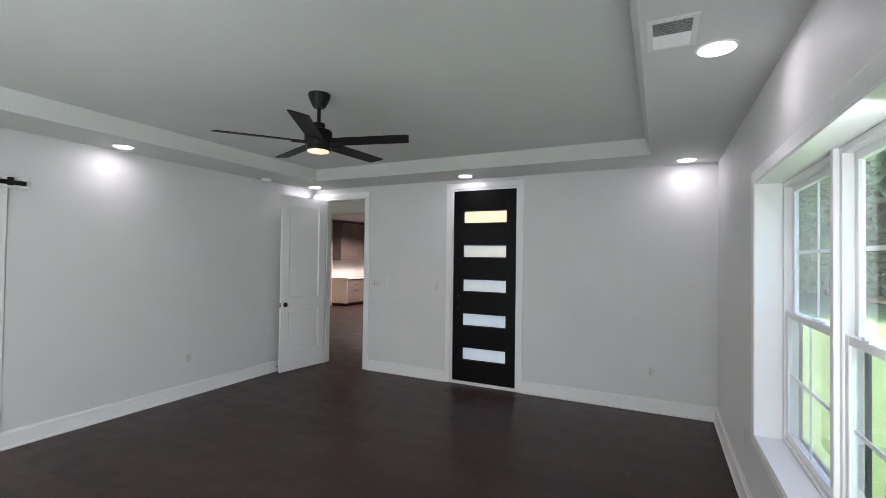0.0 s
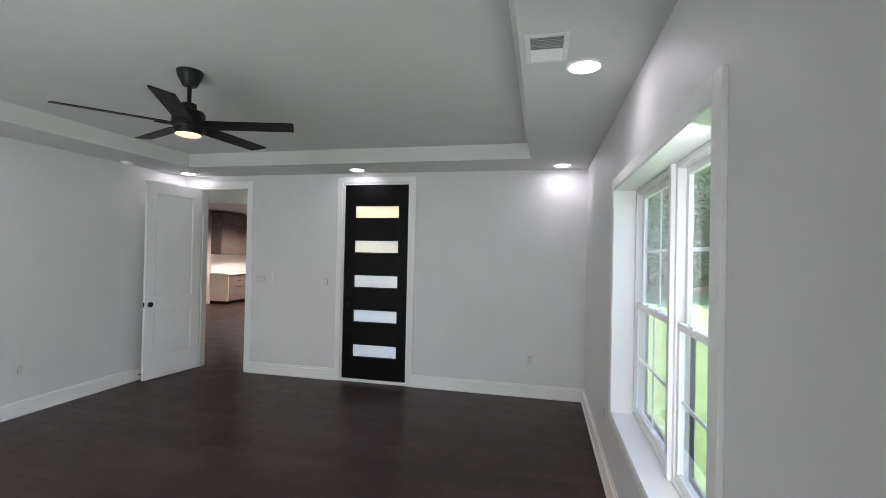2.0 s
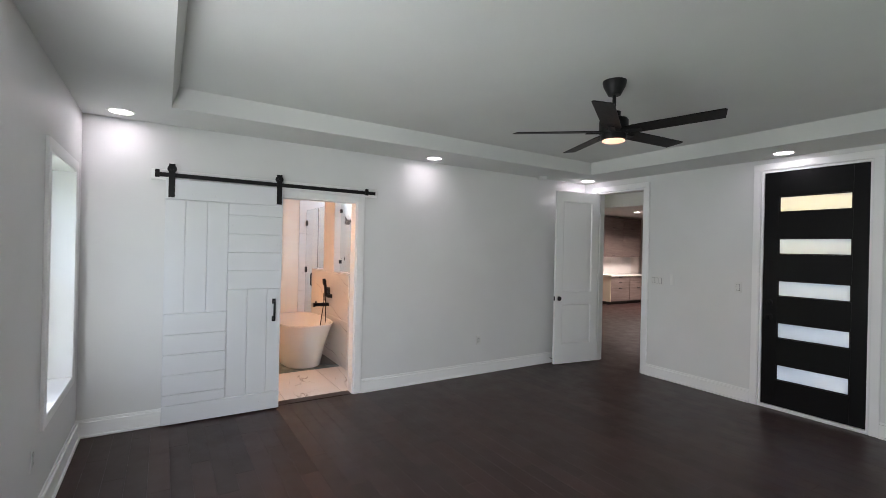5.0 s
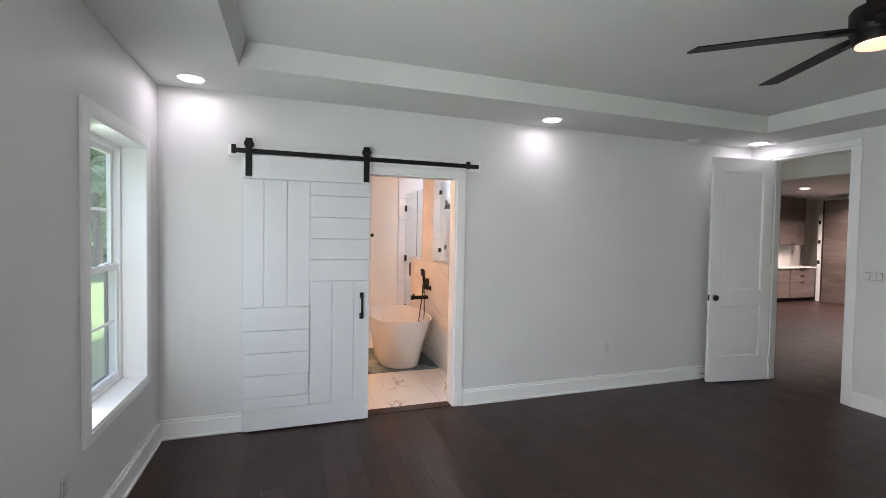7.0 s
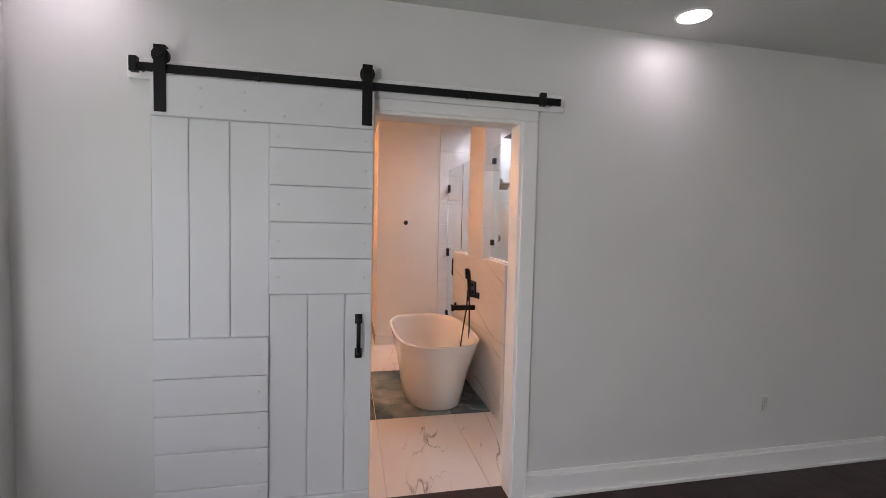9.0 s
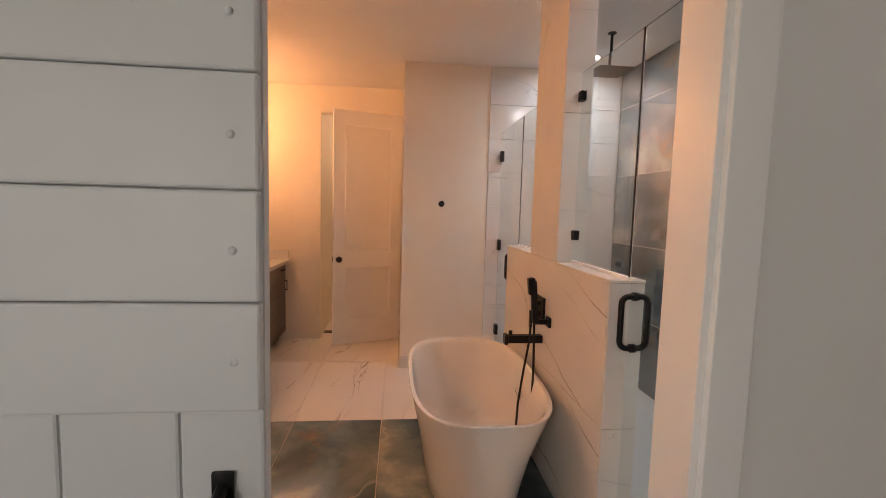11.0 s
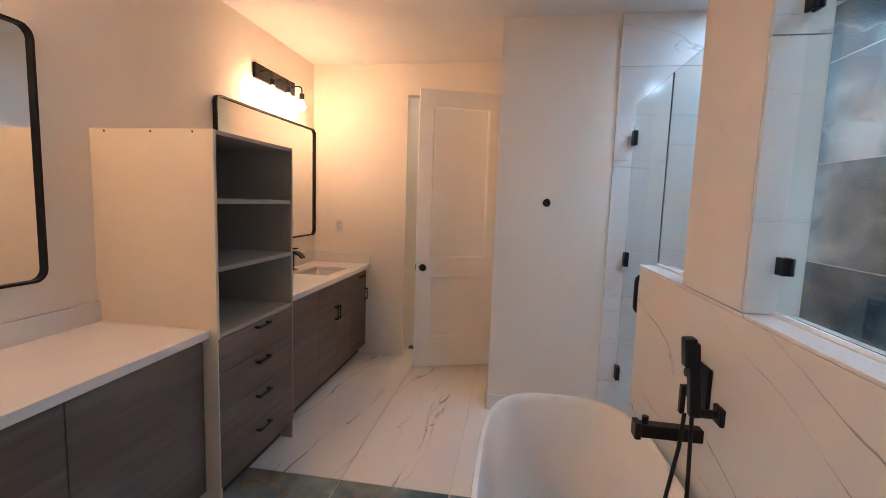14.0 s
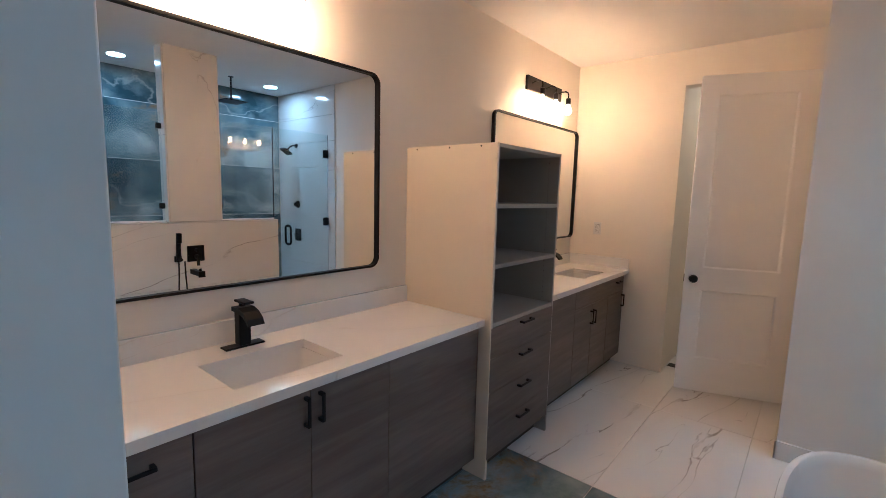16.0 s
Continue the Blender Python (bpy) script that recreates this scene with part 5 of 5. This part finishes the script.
GT = 2.20
g = thing("shower_glass", "clear fixed glass panel above the half wall", "glass panel", "shower panels")
pane_box(g, "pane", CX1 + 0.003, PX1 - 0.004, PZ + 0.012, GT)
for z in (1.37, 2.08):
    clip(g, CX1 + 0.027, z)
part("channel", B(CX1 + 0.003, PX1 - 0.004, GY - 0.011, GY + 0.011, PZ + 0.0005, PZ + 0.0115), TRIM, g)
part("seal", B(PX1 - 0.0035, PX1 + 0.003, GY - 0.007, GY + 0.007, PZ + 0.012, GT), BLACK, g, "dark door seal")
g = thing("shower_glass", "clear fixed glass panel above the half wall", "glass panel", "shower panels")
pane_box(g, "pane", PX0 + 0.004, CX0 - 0.003, PZ + 0.012, GT)
for z in (1.37, 2.08):
    clip(g, CX0 - 0.027, z)
part("channel", B(PX0 + 0.004, CX0 - 0.003, GY - 0.011, GY + 0.011, PZ + 0.0005, PZ + 0.0115), TRIM, g)
part("seal", B(PX0 - 0.003, PX0 + 0.0035, GY - 0.007, GY + 0.007, PZ + 0.012, GT), BLACK, g, "dark door seal")
g = thing("shower_door", "clear frameless glass shower door with black looped handle", "shower door", "shower doors")
pane_box(g, "pane", PX1 + 0.006, BXE - 0.012, 0.08, GT)
loop_handle(g, PX1 + 0.052, 0.962, 1.168)
for z in (0.40, 1.19, 1.99):
    clip(g, BXE - 0.04, z, 0.06, 0.09, "hinge")
g = thing("shower_door", "clear frameless glass shower door with black hinges", "shower door", "shower doors")
pane_box(g, "pane", -8.955, PX0 - 0.006, 0.08, GT)
loop_handle(g, PX0 - 0.17, 0.935, 1.140)
for z in (0.385, 1.175, 1.975):
    clip(g, -8.925, z, 0.06, 0.095, "hinge")

rh = thing("rain_shower_head", "black square rain shower head hanging from the ceiling", "shower head", "", pose(-8.09, 3.08, 0))
part("arm", rod(bmesh.new(), (0, 0, 2.53), (0, 0, BCE - 0.006), 0.010), BLACK, rh, smooth=True)
part("flange", rod(bmesh.new(), (0, 0, BCE - 0.006), (0, 0, BCE - 0.0003), 0.03, seg=24), BLACK, rh)
part("plate", B(-0.125, 0.125, -0.125, 0.125, 2.500, 2.510, bevel=0.003), BLACK, rh)
part("collar", rod(bmesh.new(), (0, 0, 2.510), (0, 0, 2.54), 0.02), BLACK, rh)
sx = -8.966
wh = thing("wall_shower_head", "black wall-mounted shower head on an arm", "shower head", "", pose(sx, 3.2, 2.09))
part("flange", rod(bmesh.new(), (0.0003, 0, 0.02), (0.01, 0, 0.02), 0.03, seg=24), BLACK, wh)
part("arm", tube(bmesh.new(), [(0.01, 0, 0.02), (0.06, 0, 0.018), (0.10, 0, -0.005), (0.13, 0, -0.04)], 0.009), BLACK, wh, smooth=True)
bm = bmesh.new()
box(bm, -0.06, 0.06, -0.06, 0.06, -0.012, 0.012, bevel=0.004)
bmesh.ops.transform(bm, matrix=pose(0.15, 0, -0.062, 0, -35, 0), verts=bm.verts)
part("head", bm, BLACK, wh)
for z, sq in ((1.36, False), (0.96, True)):
    sv = thing("shower_valve", "black shower valve trim with lever", "shower valve", "shower valves", pose(sx, 3.18, z))
    if sq:
        part("plate", B(0.0003, 0.010, -0.065, 0.065, -0.08, 0.08, bevel=0.003), BLACK, sv)
    else:
        part("plate", rod(bmesh.new(), (0.0003, 0, 0), (0.010, 0, 0), 0.048, seg=32), BLACK, sv)
    part("spindle", rod(bmesh.new(), (0.010, 0, 0), (0.05, 0, 0), 0.022), BLACK, sv)
    part("lever", B(0.035, 0.05, -0.085, -0.018, -0.009, 0.009, bevel=0.003), BLACK, sv)

# ---- tub ----
tub = thing("bathtub", "white oval freestanding soaking tub", "bathtub", "", pose(-7.34, 2.01, 0))
def oval(a, b, n, k, seg):
    t = math.tau * k / seg
    c, s = math.cos(t), math.sin(t)
    return (a * math.copysign(abs(c) ** (2 / n), c), b * math.copysign(abs(s) ** (2 / n), s))


def lofted(rings, seg=72):
    bm = bmesh.new()
    made = [[bm.verts.new((*oval(a, b, n, k, seg), z)) for k in range(seg)] for a, b, n, z in rings]
    for p, q in zip(made, made[1:]):
        for k in range(seg):
            bm.faces.new((p[k], p[(k + 1) % seg], q[(k + 1) % seg], q[k]))
    bm.faces.new(made[0][::-1])
    bm.faces.new(made[-1])
    return bm


part("shell", lofted([(0.44, 0.240, 2.4, 0.001), (0.455, 0.250, 2.4, 0.012), (0.485, 0.264, 2.5, 0.12), (0.540, 0.293, 2.7, 0.30), (0.607, 0.328, 2.95, 0.46), (0.655, 0.351, 3.1, 0.565), (0.662, 0.355, 3.1, 0.576), (0.660, 0.353, 3.1, 0.582),
                      (0.650, 0.343, 3.1, 0.583), (0.640, 0.334, 3.1, 0.578), (0.625, 0.322, 3.05, 0.55), (0.575, 0.293, 2.8, 0.40), (0.515, 0.256, 2.4, 0.24), (0.455, 0.218, 2.3, 0.15), (0.35, 0.16, 2.2, 0.125), (0.05, 0.03, 2.0, 0.12)]), TUBWHITE, tub, smooth=True)
part("drain", revolve(bmesh.new(), [(0.032, 0.121), (0.030, 0.126), (0.012, 0.127)], 24), CERAMIC, tub, smooth=True)
part("overflow", rod(bmesh.new(), (0.0, 0.268, 0.44), (0.0, 0.283, 0.445), 0.03, seg=24), CERAMIC, tub)

tf = thing("tub_filler", "matt black wall-mounted tub filler with hand shower", "faucet", "", pose(0, PY0, 0))
part("spout", B(-7.39, -7.345, -0.20, -0.0003, 0.735, 0.780, bevel=0.004), BLACK, tf)
part("diverter", rod(bmesh.new(), (-7.367, -0.185, 0.7801), (-7.367, -0.185, 0.805), 0.011), BLACK, tf)
part("spout_tip", B(-7.395, -7.340, -0.222, -0.2003, 0.728, 0.785, bevel=0.004), BLACK, tf)
part("wall_plate", B(-7.475, -7.325, -0.014, -0.0003, 0.850, 1.000, bevel=0.003), BLACK, tf)
part("knob", rod(bmesh.new(), (-7.40, -0.0141, 0.962), (-7.40, -0.058, 0.962), 0.015), BLACK, tf, smooth=True)
lv = bmesh.new()
rod(lv, (-7.40, -0.0141, 0.898), (-7.40, -0.052, 0.898), 0.020)
box(lv, -7.412, -7.388, -0.068, -0.0521, 0.815, 0.915, bevel=0.003)
part("lever", lv, BLACK, tf)
part("wall_flange", B(-7.275, -7.215, -0.016, -0.0003, 0.858, 0.915, bevel=0.005), BLACK, tf)
part("wall_arm", rod(bmesh.new(), (-7.247, -0.016, 0.886), (-7.247, -0.085, 0.886), 0.014), BLACK, tf)
hs = bmesh.new()
box(hs, -7.243, -7.209, -0.016, 0.016, -0.10, 0.135, bevel=0.006)
box(hs, -7.246, -7.206, -0.030, 0.006, 0.06, 0.150, bevel=0.005)
bmesh.ops.transform(hs, matrix=pose(0.005, -0.098, 0.985, 5, 0, 0), verts=hs.verts)
part("hand_shower", hs, BLACK, tf)
part("hose", tube(bmesh.new(), [(-7.221, -0.095, 0.885), (-7.221, -0.092, 0.78), (-7.215, -0.09, 0.62), (-7.208, -0.095, 0.45), (-7.205, -0.11, 0.33), (-7.21, -0.14, 0.27), (-7.225, -0.165, 0.255), (-7.245, -0.165, 0.29), (-7.262, -0.155, 0.42), (-7.268, -0.13, 0.60), (-7.27, -0.105, 0.76), (-7.27, -0.098, 0.872)], 0.0065, 10), BLACK, tf, smooth=True)

hk = thing("robe_hook", "round black robe hook on the white wall", "hook", "", pose(-8.98, 1.97, 1.535))
part("base", rod(bmesh.new(), (0.0003, 0, 0), (0.010, 0, 0), 0.027, seg=28), BLACK, hk)
part("peg", rod(bmesh.new(), (0.010, 0, 0.004), (0.05, 0, 0.010), 0.011), BLACK, hk)
part("knob", rod(bmesh.new(), (0.0501, 0, 0.010), (0.058, 0, 0.011), 0.018, seg=20), BLACK, hk)
fr = thing("floor_register", "dark metal floor register by the doorway", "floor vent", "", pose(-10.20, 0.86, -0.006))
part("frame", B(-0.05, 0.05, -0.13, 0.13, 0.0, 0.008, bevel=0.002), BLACK, fr)
for k in range(8):
    part("slat", B(-0.042, 0.042, -0.115 + k * 0.03, -0.103 + k * 0.03, 0.0081, 0.012), BLACK, fr)

# ---- tiles ----
def tile_objects(parent, cells, material, axis, face, thick, name="tile", gap=0.003):
    """Flat tiles on a plane: cells (u0, u1, v0, v1); axis 'x', 'y' or 'z' is the normal; the outer face lies at face, the body thick behind it."""
    cache = {}
    for u0, u1, v0, v1 in cells:
        w, h = round(u1 - u0 - gap, 4), round(v1 - v0 - gap, 4)
        if (w, h) not in cache:
            bm = bmesh.new()
            t0, t1 = (0, thick) if thick > 0 else (thick, 0)
            if axis == "z":
                box(bm, -w / 2, w / 2, -h / 2, h / 2, t0, t1, bevel=0.0012)
            elif axis == "y":
                box(bm, -w / 2, w / 2, t0, t1, -h / 2, h / 2, bevel=0.0012)
            else:
                box(bm, t0, t1, -w / 2, w / 2, -h / 2, h / 2, bevel=0.0012)
            cache[(w, h)] = finish(bm, name, material)
        ob = new(name, cache[(w, h)])
        cu, cv = (u0 + u1) / 2, (v0 + v1) / 2
        ob.location = {"z": (cu, cv, face), "y": (cu, face, cv), "x": (face, cu, cv)}[axis]
        ob.parent = parent


def grid_cells(us, vs):
    return [(a, b, c, d) for a, b in zip(us, us[1:]) for c, d in zip(vs, vs[1:])]


ys = [BYS, 0.29, 0.89, 1.49, 2.09]
tile_objects(bath_floor, [c for c in grid_cells([-11.2, -10.36, -9.16, -7.96], ys + [2.40]) if not (c[2] > 2.0 and c[0] < -9.2)], MARBLE_FLOOR, "z", -0.0, -0.006)
tile_objects(bath_floor, grid_cells([-7.96, -6.82], ys + [2.42]), ONYX_FLOOR, "z", -0.0, -0.006, gap=0.005)
tile_objects(bath_floor, grid_cells([-6.82, BXE], ys + [2.44]), MARBLE_FLOOR, "z", -0.0, -0.006)
north = thing("shower_wall_tiles", "large blue-grey onyx tiles with rust stains", "tiles", kind="structure")
tile_objects(north, grid_cells([-8.966, -8.03, -6.83, BXE], [0.03, 0.61, 1.22, 1.83, 2.44, BCE]), ONYX, "y", BYN, 0.012, gap=0.005)
part("grout_bed", B(-8.966, BXE, BYN + 0.002, BYN + 0.010, 0.031, BCE - 0.001), GROUT, north, "pale grout between the tiles")
westt = thing("shower_end_tiles", "white marbled tiles on the shower end wall", "tiles", kind="structure")
tile_objects(westt, grid_cells([2.388, BYN], [0.0, 0.305, 0.61, 0.915, 1.22, 1.525, 1.83, 2.135, 2.44, BCE]), MARBLE_END, "x", -8.968, -0.012)
pony = thing("pony_wall_tiles", "white marbled tiles on the half wall", "tiles", kind="structure")
tile_objects(pony, grid_cells([PX0, PX1], [0.0, 0.61, PZ - 0.012]), MARBLE_WALL, "y", PY0, 0.012)
tile_objects(pony, grid_cells([CX0, CX1], [PZ + 0.0005, BCE]), MARBLE_POST, "y", PY0, 0.012)
tile_objects(pony, grid_cells([PY0, PY1], [0.0, 0.61, PZ - 0.012]), MARBLE_END, "x", PX1, 0.012)
for x, s in ((CX1, 0.012), (CX0, -0.012)):
    tile_objects(pony, grid_cells([PY0, PY1], [PZ + 0.0005, 2.0, BCE]), MARBLE_END, "x", x, s)
part("cap", B(PX0, PX1 + 0.014, PY0 - 0.003, PY1, PZ - 0.0115, PZ, bevel=0.002), MARBLE_POST, pony)

# oak planks
PW = 0.127
rnd = random.Random(11)
cells = []
y = YS
row = 0
while y < YN - 0.01:
    y1 = min(y + PW, YN)
    x = XW - (0.0, 0.62, 0.28, 0.9)[row % 4] * 1.1
    while x < XE:
        x1 = x + 1.22
        a, b = max(x, XW), min(x1, XE)
        if b - a > 0.03:
            cells.append((a, b, y, y1))
        x = x1
    y, row = y1, row + 1
cache = {}
for a, b, c, d in cells:
    key = (round(b - a, 3), round(d - c, 3))
    if key not in cache:
        bm = bmesh.new()
        box(bm, -(b - a) / 2 + 0.0003, (b - a) / 2 - 0.0003, -(d - c) / 2 + 0.0003, (d - c) / 2 - 0.0003, -0.012, 0.0, bevel=0.0008)
        cache[key] = finish(bm, "plank", FLOORWOOD)
    ob = new("plank", cache[key])
    ob.location = ((a + b) / 2, (c + d) / 2, 0.0)
    ob.parent = floor
